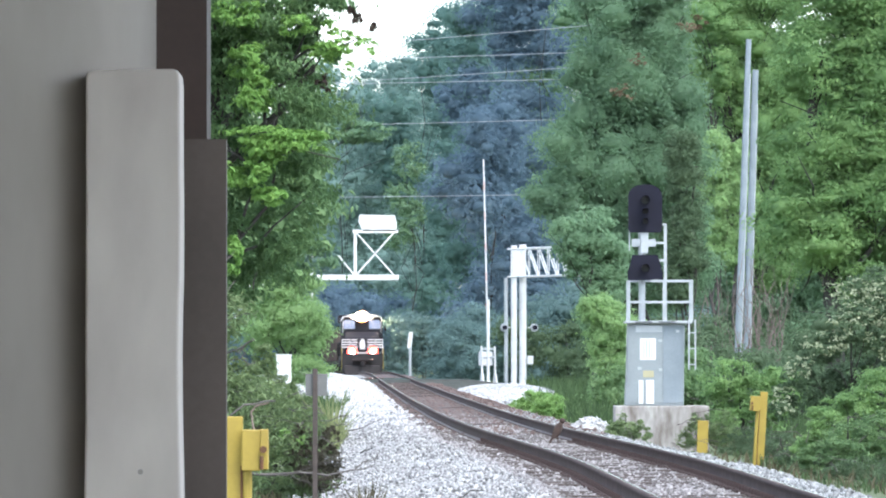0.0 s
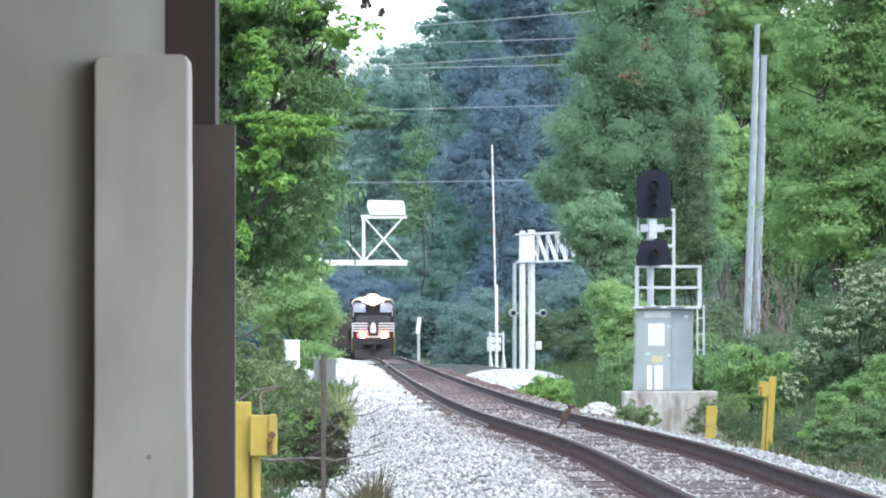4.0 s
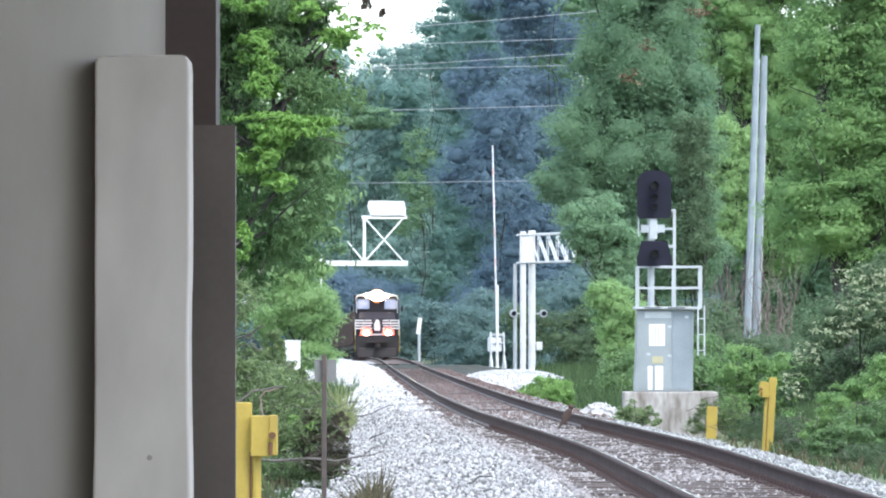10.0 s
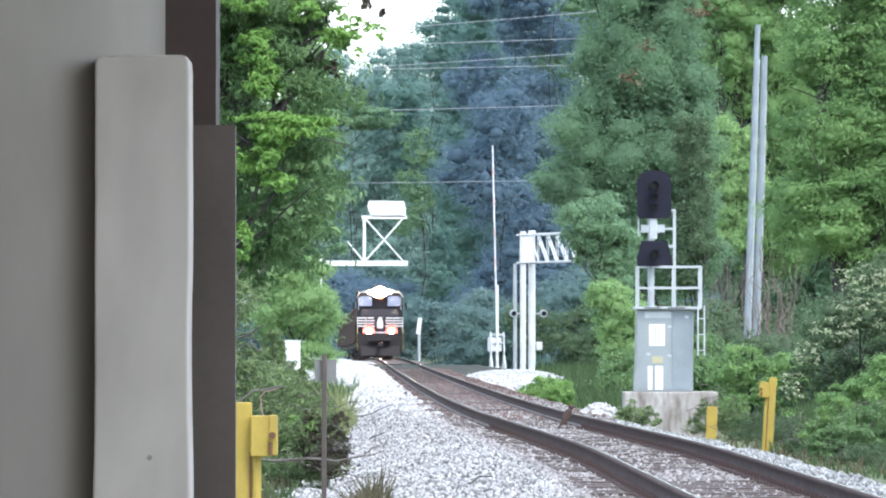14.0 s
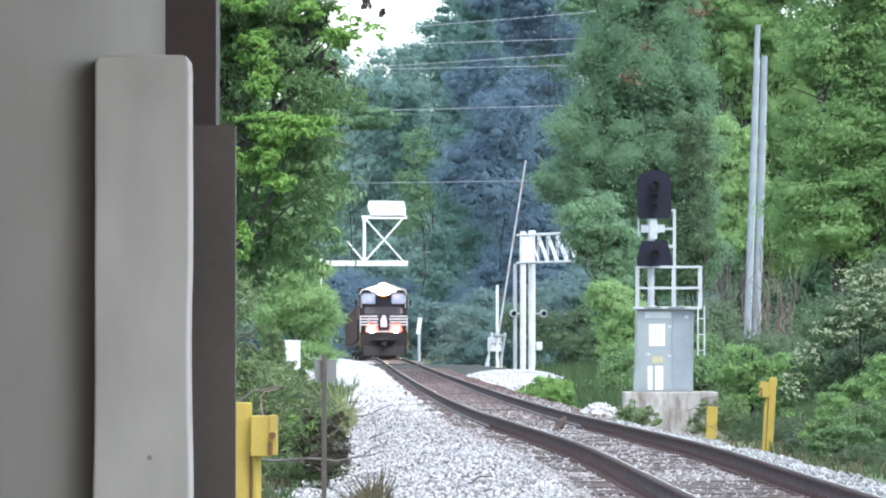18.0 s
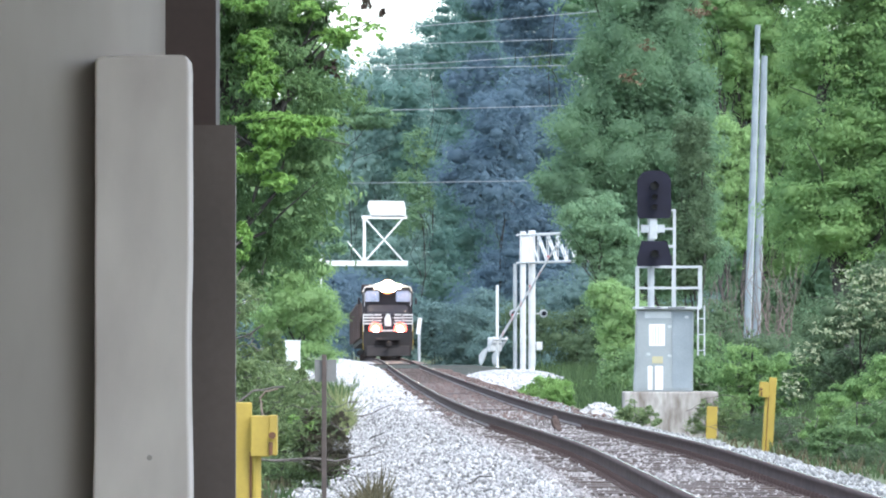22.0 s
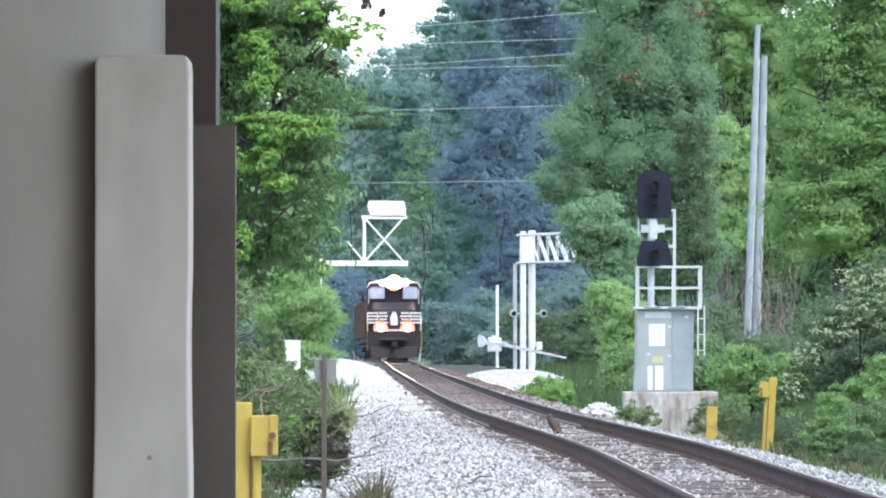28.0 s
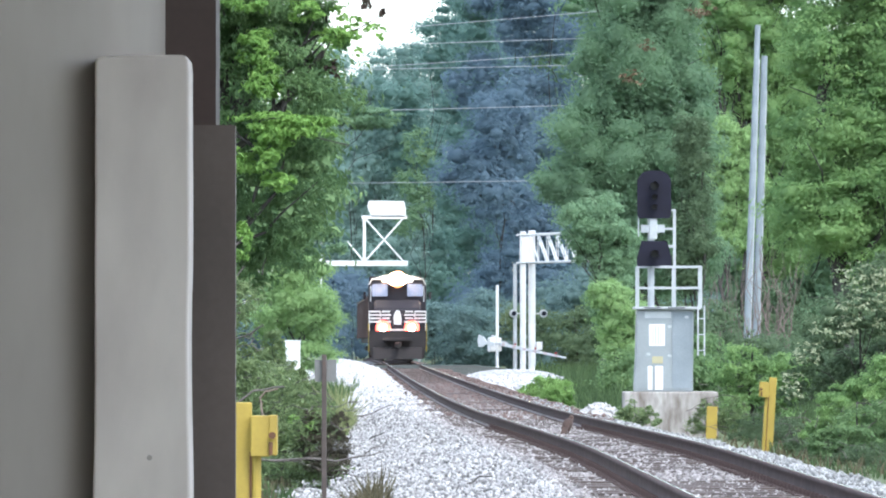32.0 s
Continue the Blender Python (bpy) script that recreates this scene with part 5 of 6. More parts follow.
    # the other side of the line
    big = tree("large dark green broadleaf tree with dense crown", 7.4, 245, -0.5, 17,
         [(-0.9, 0, 9.5, 2.5, 3, 2.5), (0.5, 0, 12.6, 2.2, 3, 2.6), (1.0, 0, 8.2, 2.3, 2.6, 2.6), (-0.5, 0, 6.4, 2.4, 2.4, 1.9), (1.2, 0, 5.2, 1.9, 2, 2.0),
          (-0.4, 0, 12.6, 1.9, 2.2, 1.9), (1.7, 0, 10.6, 1.4, 2.0, 2.0), (0.3, 0, 15.3, 2.0, 3, 2), (-2.2, -0.5, 7.6, 1.5, 1.6, 1.3), (1.4, 0, 13.9, 1.3, 1.6, 1.4), (1.4, 0, 15.9, 1.3, 1.6, 1.2), (2.1, 0.3, 7.0, 1.2, 1.6, 1.8)], 22000, 0.15, "leaf_dark", 6, 0.4, clumps=150, jitter=0.5, aspect=0.5, spread=0.28, flat=0.45, core=0.7, cover=80000, sprays=26, cover_size=1.0, simple=True)
    dead = leaf_cloud("dead_leaves", np.random.default_rng(36), [(0.5, -2.9, 13.0, 0.4, 0.3, 0.28), (0.0, -3, 11.7, 0.6, 0.3, 0.3), (2.6, -1.8, 14.4, 0.6, 0.4, 0.35)], 420, 0.14, "leaf_dead", big, clumps=12)
    dead["label"] = "patches of dead reddish brown leaves"
    # Added tree whose dull leaves stand for shade on the large tree.
    tree("dull olive tree standing in for the large tree's shaded side", 9.35, 240, -0.5, 11,
         [(0, 0, 9.4, 0.7, 0.9, 0.9), (0.25, 0, 8.0, 0.8, 0.9, 0.9), (0.05, 0, 6.6, 0.85, 1, 0.9), (0.3, 0, 5.3, 0.8, 1, 0.8), (-0.2, 0, 4.2, 0.8, 1, 0.8)], 8000, 0.14, "leaf_brush", 90, 0.12, clumps=70, jitter=0.5, spread=0.3, core=0.6, cover=14000, sprays=14, cover_size=1.0, simple=True)
    tree("pale green young tree at the wood's edge", 5.6, 218, -0.5, 7,
         [(-0.9, 0, 5.6, 0.8, 1.0, 0.7), (-0.2, 0, 6.2, 0.8, 0.9, 0.7), (0.3, 0, 5.0, 0.9, 1.0, 0.9), (-0.6, 0, 4.8, 0.6, 0.8, 0.6), (0.3, 0.2, 3.9, 0.8, 1.0, 0.8), (0.2, 0.2, 2.8, 0.8, 1.0, 0.8)], 6000, 0.13, "leaf_pale", 8, 0.1, clumps=60, jitter=0.5, spread=0.3, core=0.65, cover=16000, sprays=16, cover_size=1.0, simple=True)
    tree("yellow-green sapling beside the signal", 5.6, 205, -0.5, 4,
         [(-0.3, 0, 3.1, 0.6, 0.7, 0.6), (0.3, 0, 2.7, 0.7, 0.8, 0.7), (0.4, 0, 1.5, 0.9, 0.9, 0.8), (-0.2, 0, 2.1, 0.6, 0.7, 0.6), (0.9, 0, 2.1, 0.6, 0.7, 0.7)], 6000, 0.12, "leaf_soft", 88, 0.07, clumps=50, spread=0.3, core=0.65, cover=12000, sprays=16, cover_size=1.0, simple=True)
    tree("tall bright green tree behind the utility poles", 14.6, 300, -0.4, 19,
         [(-0.9, 0, 13.9, 1.5, 2, 1.7), (-0.3, 0, 16.6, 2.2, 2, 1.9), (0.9, 0, 13.0, 1.9, 2, 2.2), (2.4, 0, 15.5, 2.2, 2, 2), (-0.9, 0, 18.4, 1.8, 2, 1.4), (1.4, 0, 18.6, 2.2, 2, 1.5), (-1.6, -1.6, 17.2, 1.3, 1.8, 1.3), (-1.5, -1.6, 15.0, 1.2, 1.8, 1.2), (-1.5, 1, 20.0, 1.9, 2, 1.4), (1.2, 1, 20.3, 2.2, 2, 1.4), (2.6, 0, 11.5, 2.0, 2, 2), (1.3, 0, 9.5, 1.7, 2, 1.8), (2.6, 0, 8.0, 2.0, 2, 2), (1, 0.5, 6.2, 1.8, 2, 1.8)], 18000, 0.17, "leaf_bright", 9, 0.35, clumps=110, spread=0.28, flat=0.5, core=0.7, cover=46000, sprays=20, cover_size=1.0, simple=True, jitter=0.5)
    tree("soft pale green sapling behind the utility poles", 13.0, 294, -0.4, 12.4,
         [(-0.1, 0, 11.2, 0.8, 1, 0.9), (0.3, 0, 9.9, 1.1, 1, 1.0), (-0.1, 0, 8.6, 1.1, 1, 1.0), (0.6, 0, 7.4, 1.2, 1, 0.9), (1.2, 0, 9.0, 0.9, 1, 1.0), (1.2, 0, 10.6, 0.7, 0.8, 0.8), (0.2, 0, 6.3, 0.8, 1, 0.7)], 9000, 0.16, "leaf_soft", 89, 0.12, clumps=70, spread=0.3, core=0.65, cover=24000, sprays=18, cover_size=1.0, simple=True, jitter=0.6)
    tree("leafy bright green tree with layered foliage", 10.5, 165, -0.5, 12,
         [(-0.6, 0, 5.0, 1.5, 2, 1.2), (0.1, 0, 7.2, 1.7, 2, 1.3), (-0.4, 0, 9.3, 1.4, 2, 1.2), (1.7, -0.3, 6.0, 1.6, 2, 1.4), (1.6, 0, 9.2, 1.8, 2, 1.4), (0.6, 0, 11.2, 2.2, 2, 1.2), (1.2, 0, 3.9, 1.6, 1.6, 1.0), (-0.7, -0.2, 6.4, 0.9, 1.2, 0.7), (0.6, -0.8, 8.3, 1.0, 1, 0.6), (1.2, -1.2, 7.2, 0.9, 0.8, 0.5), (0.2, -1.2, 5.8, 0.8, 0.8, 0.45)], 52000, 0.12, "leaf_bright", 10, 0.3, clumps=120, aspect=0.5, jitter=0.45, spread=0.24, flat=0.45, core=0.65, cover=50000, sprays=20, cover_size=1.0, simple=True)
    tree("dense dark bush with pale leaf tips", 7.4, 112, -0.6, 3.4,
         [(0.5, -0.2, 3.0, 0.6, 0.8, 0.4), (1.2, 0, 2.9, 0.7, 0.9, 0.5), (0.0, -0.3, 2.35, 0.5, 0.7, 0.35), (0.7, -0.2, 2.2, 0.6, 0.7, 0.4), (1.4, 0, 1.9, 0.7, 0.9, 0.6), (-0.55, -0.3, 1.95, 0.4, 0.5, 0.28), (-1.0, -0.2, 1.5, 0.3, 0.4, 0.28), (-1.25, -0.2, 1.0, 0.28, 0.4, 0.3), (0.3, 0.9, 1.3, 0.7, 0.4, 0.5), (-0.5, 0.9, 1.2, 0.5, 0.3, 0.4), (0.5, 0.5, 1.0, 0.8, 0.4, 0.5)], 18000, 0.085, "leaf_brush", 11, 0.03, name="bush", category="bush", clumps=60, spread=0.24)
    rng = np.random.default_rng(12)
    # Pale cream leaves and tips scattered over the dark bush.
    leaf_cloud("blossom", rng, [(6.85, 111.2, 1.45, 0.45, 0.3, 0.25), (7.4, 111.2, 1.8, 0.5, 0.3, 0.35), (6.4, 111.3, 0.98, 0.28, 0.3, 0.25), (6.15, 111.4, 0.45, 0.25, 0.3, 0.28), (7.3, 111.2, 2.35, 0.5, 0.3, 0.25), (8.0, 111.2, 2.3, 0.5, 0.3, 0.4), (8.1, 111.2, 1.5, 0.45, 0.3, 0.4)], 1500, 0.07, "leaf_tip", None, clumps=60, spread=0.15)
    tagged(bpy.data.objects["blossom"], "pale cream leaf tips on the bush", "blossom", kind="stuff")
    tree("bright low bush beside the ballast", 7.1, 102, -0.65, 1.6,
         [(-0.5, 0, 0.9, 0.55, 0.7, 0.42), (0.2, 0, 1.25, 0.6, 0.7, 0.42), (0.8, 0, 0.9, 0.6, 0.7, 0.5), (-0.9, 0, 0.45, 0.4, 0.6, 0.3), (0.1, 0, 0.5, 0.7, 0.6, 0.35)], 24000, 0.062, "leaf_bright", 13, 0.04, name="bush", category="bush", clumps=60, spread=0.22, aspect=0.4)
    tree("low green bush on the verge", 6.3, 97, -0.65, 1.2,
         [(0, 0, 0.5, 0.45, 0.6, 0.32), (0.6, 0, 0.7, 0.45, 0.6, 0.34), (-0.4, 0, 0.3, 0.36, 0.5, 0.25), (0.3, 0, 0.25, 0.6, 0.5, 0.25)], 15000, 0.055, "leaf_mid", 17, 0.03, twigs=50, name="bush", category="bush", clumps=60, spread=0.22, aspect=0.4)
    for i, (x, y, h) in enumerate(((6.15, 103, 0.55), (6.3, 93, 0.5), (6.7, 89, 0.55), (6.0, 109, 0.7), (7.2, 93, 0.6), (6.1, 98, 0.5), (5.75, 114, 0.75))):
        tree("low dark brush tangled with dead twigs", x, y, -0.68, h, [(0, 0, h * 0.5, 0.42, 0.4, h * 0.36), (0.4, 0, h * 0.4, 0.35, 0.4, h * 0.3), (-0.35, 0, h * 0.35, 0.3, 0.4, h * 0.28)], 3500, 0.05, "leaf_brush", 130 + i, 0.015, twigs=14, name="shrub", category="shrub", group="low brush", clumps=40, spread=0.3, aspect=0.3)
    tree("light green bush behind the signal case", 6.3, 130, -0.6, 2.0,
         [(-0.3, 0, 1.3, 0.5, 0.7, 0.5), (0.4, 0, 0.9, 0.55, 0.7, 0.5), (0.0, 0, 0.5, 0.8, 0.7, 0.4), (0.8, 0, 1.15, 0.5, 0.6, 0.5)], 16000, 0.075, "leaf_bright", 14, 0.05, name="bush", category="bush", clumps=60, spread=0.24)
    tree("lime green shrub beside the track", 2.72, 172, -0.75, 1.1,
         [(0, 0, 0.55, 0.42, 0.5, 0.42), (0.4, 0, 0.5, 0.36, 0.5, 0.40), (-0.42, 0, 0.4, 0.32, 0.5, 0.34), (0.1, 0, 0.2, 0.7, 0.5, 0.25)], 11000, 0.075, "leaf_lime", 15, 0.03, name="shrub", category="shrub", clumps=70)
    tree("low olive shrub at the foot of the white cabinet", -3.15, 127, -0.6, 1.4,
         [(0, 0, 0.95, 0.4, 0.4, 0.32), (0.4, 0, 0.75, 0.35, 0.4, 0.35), (-0.35, 0, 1.25, 0.35, 0.4, 0.45), (0.2, 0, 0.4, 0.6, 0.4, 0.35), (-0.3, 0, 0.5, 0.5, 0.4, 0.4), (-0.28, -0.2, 1.75, 0.22, 0.25, 0.3), (0.13, -0.2, 1.08, 0.3, 0.3, 0.28)], 10500, 0.09, "leaf_olive", 18, 0.03, name="shrub", category="shrub", clumps=50, aspect=0.3)
    weed = tree("dark brown bushy weed beside the sign post", -1.42, 77.6, -0.42, 0.8,
         [(-0.15, 0, 0.42, 0.2, 0.16, 0.22), (0.1, 0, 0.42, 0.18, 0.16, 0.22), (0.16, 0, 0.66, 0.1, 0.1, 0.15), (0.0, 0, 0.2, 0.3, 0.18, 0.18), (-0.2, 0, 0.7, 0.12, 0.1, 0.12)], 7500, 0.04, "leaf_weed", 39, 0.012, twigs=10, name="shrub", category="shrub", clumps=40, aspect=0.22)
    fresh = leaf_cloud("fresh_leaves", np.random.default_rng(52), [(-0.2, -0.2, 0.64, 0.06, 0.05, 0.05), (-0.42, -0.2, 0.72, 0.08, 0.05, 0.05)], 110, 0.05, "leaf_lime", weed, clumps=8)
    tagged(fresh, kind="stuff")
    fresh["label"] = "bright green fresh leaves"
    # undergrowth in front of the wood, the distant bushes tinted blue for haze
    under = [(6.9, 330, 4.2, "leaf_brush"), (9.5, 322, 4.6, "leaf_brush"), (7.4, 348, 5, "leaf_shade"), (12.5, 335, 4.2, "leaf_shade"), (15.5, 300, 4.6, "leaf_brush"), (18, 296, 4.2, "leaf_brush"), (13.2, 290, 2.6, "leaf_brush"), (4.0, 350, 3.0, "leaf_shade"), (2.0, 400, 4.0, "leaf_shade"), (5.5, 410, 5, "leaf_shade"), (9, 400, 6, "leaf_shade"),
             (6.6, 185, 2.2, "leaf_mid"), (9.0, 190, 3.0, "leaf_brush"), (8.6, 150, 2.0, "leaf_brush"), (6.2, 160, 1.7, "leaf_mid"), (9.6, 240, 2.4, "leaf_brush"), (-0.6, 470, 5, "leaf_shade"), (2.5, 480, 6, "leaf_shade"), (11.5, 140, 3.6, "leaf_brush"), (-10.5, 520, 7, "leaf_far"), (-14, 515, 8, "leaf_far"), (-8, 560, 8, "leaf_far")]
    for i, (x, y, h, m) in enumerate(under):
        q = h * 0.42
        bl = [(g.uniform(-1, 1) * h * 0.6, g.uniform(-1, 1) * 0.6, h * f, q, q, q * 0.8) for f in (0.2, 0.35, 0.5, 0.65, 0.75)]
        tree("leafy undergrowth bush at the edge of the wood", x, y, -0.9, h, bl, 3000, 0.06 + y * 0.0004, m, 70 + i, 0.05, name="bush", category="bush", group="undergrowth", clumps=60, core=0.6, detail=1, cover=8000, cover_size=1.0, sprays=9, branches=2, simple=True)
    tree("olive weeds grown up against the signal footing", 4.9, 118.2, -0.6, 0.9,
         [(0, 0, 0.35, 0.2, 0.25, 0.24), (-0.2, 0, 0.25, 0.18, 0.2, 0.2), (0.2, 0, 0.45, 0.2, 0.25, 0.28), (0.42, 0, 0.35, 0.2, 0.25, 0.25), (0.6, 0, 0.5, 0.18, 0.25, 0.3), (-0.05, 0, 0.6, 0.12, 0.2, 0.14)], 7000, 0.04, "leaf_olive", 55, 0.02, twigs=25, name="shrub", category="shrub", clumps=40, spread=0.3, aspect=0.3)
    tree("low dark shrub in front of the signal footing", 3.6, 118.4, -0.6, 0.9,
         [(0, 0, 0.46, 0.27, 0.25, 0.28), (0.24, 0, 0.3, 0.22, 0.25, 0.24), (-0.22, 0, 0.3, 0.22, 0.25, 0.24)], 3400, 0.06, "leaf_olive", 16, 0.02, name="shrub", category="shrub", clumps=30)
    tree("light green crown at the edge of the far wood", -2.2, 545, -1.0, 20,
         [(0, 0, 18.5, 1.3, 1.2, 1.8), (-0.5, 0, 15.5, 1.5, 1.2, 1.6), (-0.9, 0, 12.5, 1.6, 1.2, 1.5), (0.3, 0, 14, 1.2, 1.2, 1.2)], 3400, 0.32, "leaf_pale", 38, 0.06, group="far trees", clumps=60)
    # far wood closing the view, haze painted into most of its leaf colours
    g = np.random.default_rng(19)
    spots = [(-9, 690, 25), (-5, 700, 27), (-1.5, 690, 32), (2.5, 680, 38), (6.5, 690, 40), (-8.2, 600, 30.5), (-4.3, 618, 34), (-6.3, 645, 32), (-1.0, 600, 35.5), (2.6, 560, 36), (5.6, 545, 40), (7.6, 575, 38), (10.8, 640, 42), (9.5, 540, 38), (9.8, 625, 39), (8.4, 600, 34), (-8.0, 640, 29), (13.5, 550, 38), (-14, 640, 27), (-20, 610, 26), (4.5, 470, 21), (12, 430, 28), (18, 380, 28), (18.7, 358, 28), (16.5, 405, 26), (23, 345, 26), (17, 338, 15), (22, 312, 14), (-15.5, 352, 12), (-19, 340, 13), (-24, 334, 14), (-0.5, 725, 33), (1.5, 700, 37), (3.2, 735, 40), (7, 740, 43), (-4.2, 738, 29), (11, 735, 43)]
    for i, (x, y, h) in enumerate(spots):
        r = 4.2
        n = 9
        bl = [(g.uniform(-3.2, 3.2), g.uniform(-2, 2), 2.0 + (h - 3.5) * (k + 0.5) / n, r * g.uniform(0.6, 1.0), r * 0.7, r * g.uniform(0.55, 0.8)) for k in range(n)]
        tree("tall dark tree of the far wood, whose leaf colours mostly carry haze", x, y, -1.0, h, bl, 3500, 0.36, "leaf_dark" if x > 11 else "leaf_mist" if x / y < -0.0044 else "leaf_teal" if x / y < 0.0088 else "leaf_far", 40 + i, 0.07, group="far trees", clumps=95, jitter=0.3, aspect=0.7, spread=0.3, flat=0.5, core=0.6, detail=1, cover=16000, cover_size=0.95, sprays=16, branches=1, simple=True)


plant_all()


def grass_patch(label, seed, n, x0, x1, y0, y1, h, material="grass"):
    """Upright bent blades between the given limits, joined as one."""
    rng = np.random.default_rng(seed)
    x, y = rng.uniform(x0, x1, n), rng.uniform(y0, y1, n)
    tuft = np.array([0.35 + 0.9 * max(0.0, noise.noise((a * 1.1, b * 0.35, seed * 1.7)) + 0.35) for a, b in zip(x, y)])
    z = np.array([ground_height(a, b) for a, b in zip(x, y)]) - 0.03
    hh = h * tuft * rng.uniform(0.5, 1.2, n)
    w = 0.008 + 0.00009 * y
    lean = rng.normal(size=(n, 2)) * 0.3 * hh[:, None]
    side = rng.normal(size=(n, 2))
    side /= np.linalg.norm(side, axis=1)[:, None]
    base = np.stack([x, y, z], 1)
    off = np.concatenate([side * w[:, None], np.zeros((n, 1))], 1)
    mid = base + np.concatenate([lean * 0.35, (hh * 0.6)[:, None]], 1)
    tip = base + np.concatenate([lean, hh[:, None]], 1)
    v = np.stack([base - off, base + off, mid + off * 0.7, mid - off * 0.7, tip], 1).reshape(-1, 3)
    a = np.arange(n) * 5
    f = np.concatenate([np.stack([a, a + 1, a + 2], 1), np.stack([a, a + 2, a + 3], 1), np.stack([a + 3, a + 2, a + 4], 1)])
    tagged(new("grass", raw_mesh("grass", v, f, material)), label, "grass", kind="stuff")


grass_patch("mixed green grass along the ballast edge", 1, 5000, -4.2, -1.72, 50, 90, 0.26)
grass_patch("dry brown grass along the ballast edge", 8, 3200, -3.0, -1.85, 50, 80, 0.25, "dry_grass")
grass_patch("short weeds on the far verge", 2, 4500, 5.3, 9.5, 84, 150, 0.25)
grass_patch("dry brown grass on the far verge", 12, 2000, 4.8, 8.5, 84, 135, 0.25, "dry_grass")
grass_patch("pale yellowish grass behind the sign post", 18, 1500, -2.4, -1.72, 110, 122, 1.0, "pale_grass")
grass_patch("fresh green weeds at the ballast edge", 20, 260, -1.74, -1.5, 59.5, 62.5, 0.3, "leaf_lime")
grass_patch("dry grass tuft on the ballast", 15, 380, -0.98, -0.6, 63.5, 65.5, 0.55, "dry_grass")
grass_patch("tall weeds beyond the signal", 3, 9000, 3.6, 9.0, 130, 230, 0.6)
grass_patch("grass near the crossing", 4, 6000, 4.5, 16, 230, 330, 0.8)
grass_patch("grass behind the sign post", 6, 6000, -5.0, -2.6, 90, 200, 0.7)


def fallen_branch(x, y, z, turn, seed):
    rng = np.random.default_rng(seed)
    t = thing("fallen_branch", x, y, z, "thin bare fallen branch lying across the ballast", "branch", "fallen branches")
    t.matrix_basis = t.matrix_basis @ pose(0, 0, 0, 0, turn, 0)
    bm = bmesh.new()
    pts = limb(bm, (-0.72, 0, -0.02), (0.2, 0.2, -0.05), 0.02, 0.013, rng, 6, 0.05)
    limb(bm, (0.2, 0.2, -0.05), (0.75, 0.5, 0.06), 0.013, 0.006, rng, 4, 0.06)
    tagged(part("stem", bm, "stem", t), kind="stuff")
    for k, e in enumerate([(0.35, 0.1, -0.16), (0.2, 0.05, 0.12), (-0.1, 0, -0.12)]):
        bm = bmesh.new()
        limb(bm, pts[1 + k], e, 0.006, 0.002, rng, 3, 0.1)
        part("twig", bm, "stem", t)


fallen_branch(-1.5, 76.5, -0.15, 0, 21)
fallen_branch(-1.68, 120, -0.17, -10, 24)


def scattered_twigs():
    rng = np.random.default_rng(22)
    for x, y, z in ((-1.3, 63, -0.52), (-0.55, 66, -0.40), (-0.2, 61, -0.38), (0.4, 68, -0.27), (-1.33, 79, -0.49), (-0.36, 95, -0.26), (-1.07, 102, -0.34)):
        t = thing("dead_twig", x, y, z, "short dark dead twig on the ballast", "twig", "dead twigs")
        bm = bmesh.new()
        w = rng.uniform(0.08, 0.17)
        limb(bm, (-w, 0, rng.uniform(-0.03, 0.02)), (w, rng.normal() * 0.3, rng.uniform(0.03, 0.12)), 0.013, 0.006, rng, 4, 0.12)
        part("stem", bm, "bark", t)


scattered_twigs()


def gravel_heap(x, y, z, r, h):
    rng = np.random.default_rng(9)
    bm = bmesh.new()
    rings = []
    for k, f in enumerate((1.0, 0.8, 0.5, 0.2)):
        rings.append([bm.verts.new((x + r * f * math.cos(i / 14 * math.tau) * rng.uniform(0.85, 1.1), y + 1.6 * r * f * math.sin(i / 14 * math.tau), z + h * (1 - f * f) * rng.uniform(0.85, 1.1))) for i in range(14)])
    top = bm.verts.new((x, y, z + h))
    for a, b in zip(rings, rings[1:]):
        for i in range(14):
            bm.faces.new((a[i], a[(i + 1) % 14], b[(i + 1) % 14], b[i]))
    for i in range(14):
        bm.faces.new((rings[-1][i], rings[-1][(i + 1) % 14], top))
    solid("gravel_heap", bm, "gravel", "small heap of pale gravel beside the track", "gravel")


def thicket(x0, x1, y, z):
    """Bare reddish stems at the wood's edge."""
    rng = np.random.default_rng(14)
    t = thing("thicket", (x0 + x1) / 2, y, z, "thicket of bare reddish brown stems", "thicket")
    half = (x1 - x0) / 2
    for k in range(54):
        bm = bmesh.new()
        x = rng.uniform(-half, half)
        r = rng.uniform(0.012, 0.034)
        limb(bm, (x, rng.uniform(-1, 1), -0.1), (x + rng.normal() * 0.5, rng.uniform(-1, 1), rng.uniform(2.6, 6.0)), r, r * 0.4, rng, 5, 0.12)
        part("stem", bm, "vine", t)


thicket(10.8, 14.8, 266, -0.5)
gravel_heap(3.05, 124, -0.6, 0.66, 0.6)


# ---- ties and loose ballast ----
def tie_mesh():
    bm = bmesh.new()
    box(bm, 0, 0, -0.09, 2.6, 0.23, 0.18, bevel=0.012)
    return mesh_of(bm, "tie", "tie")


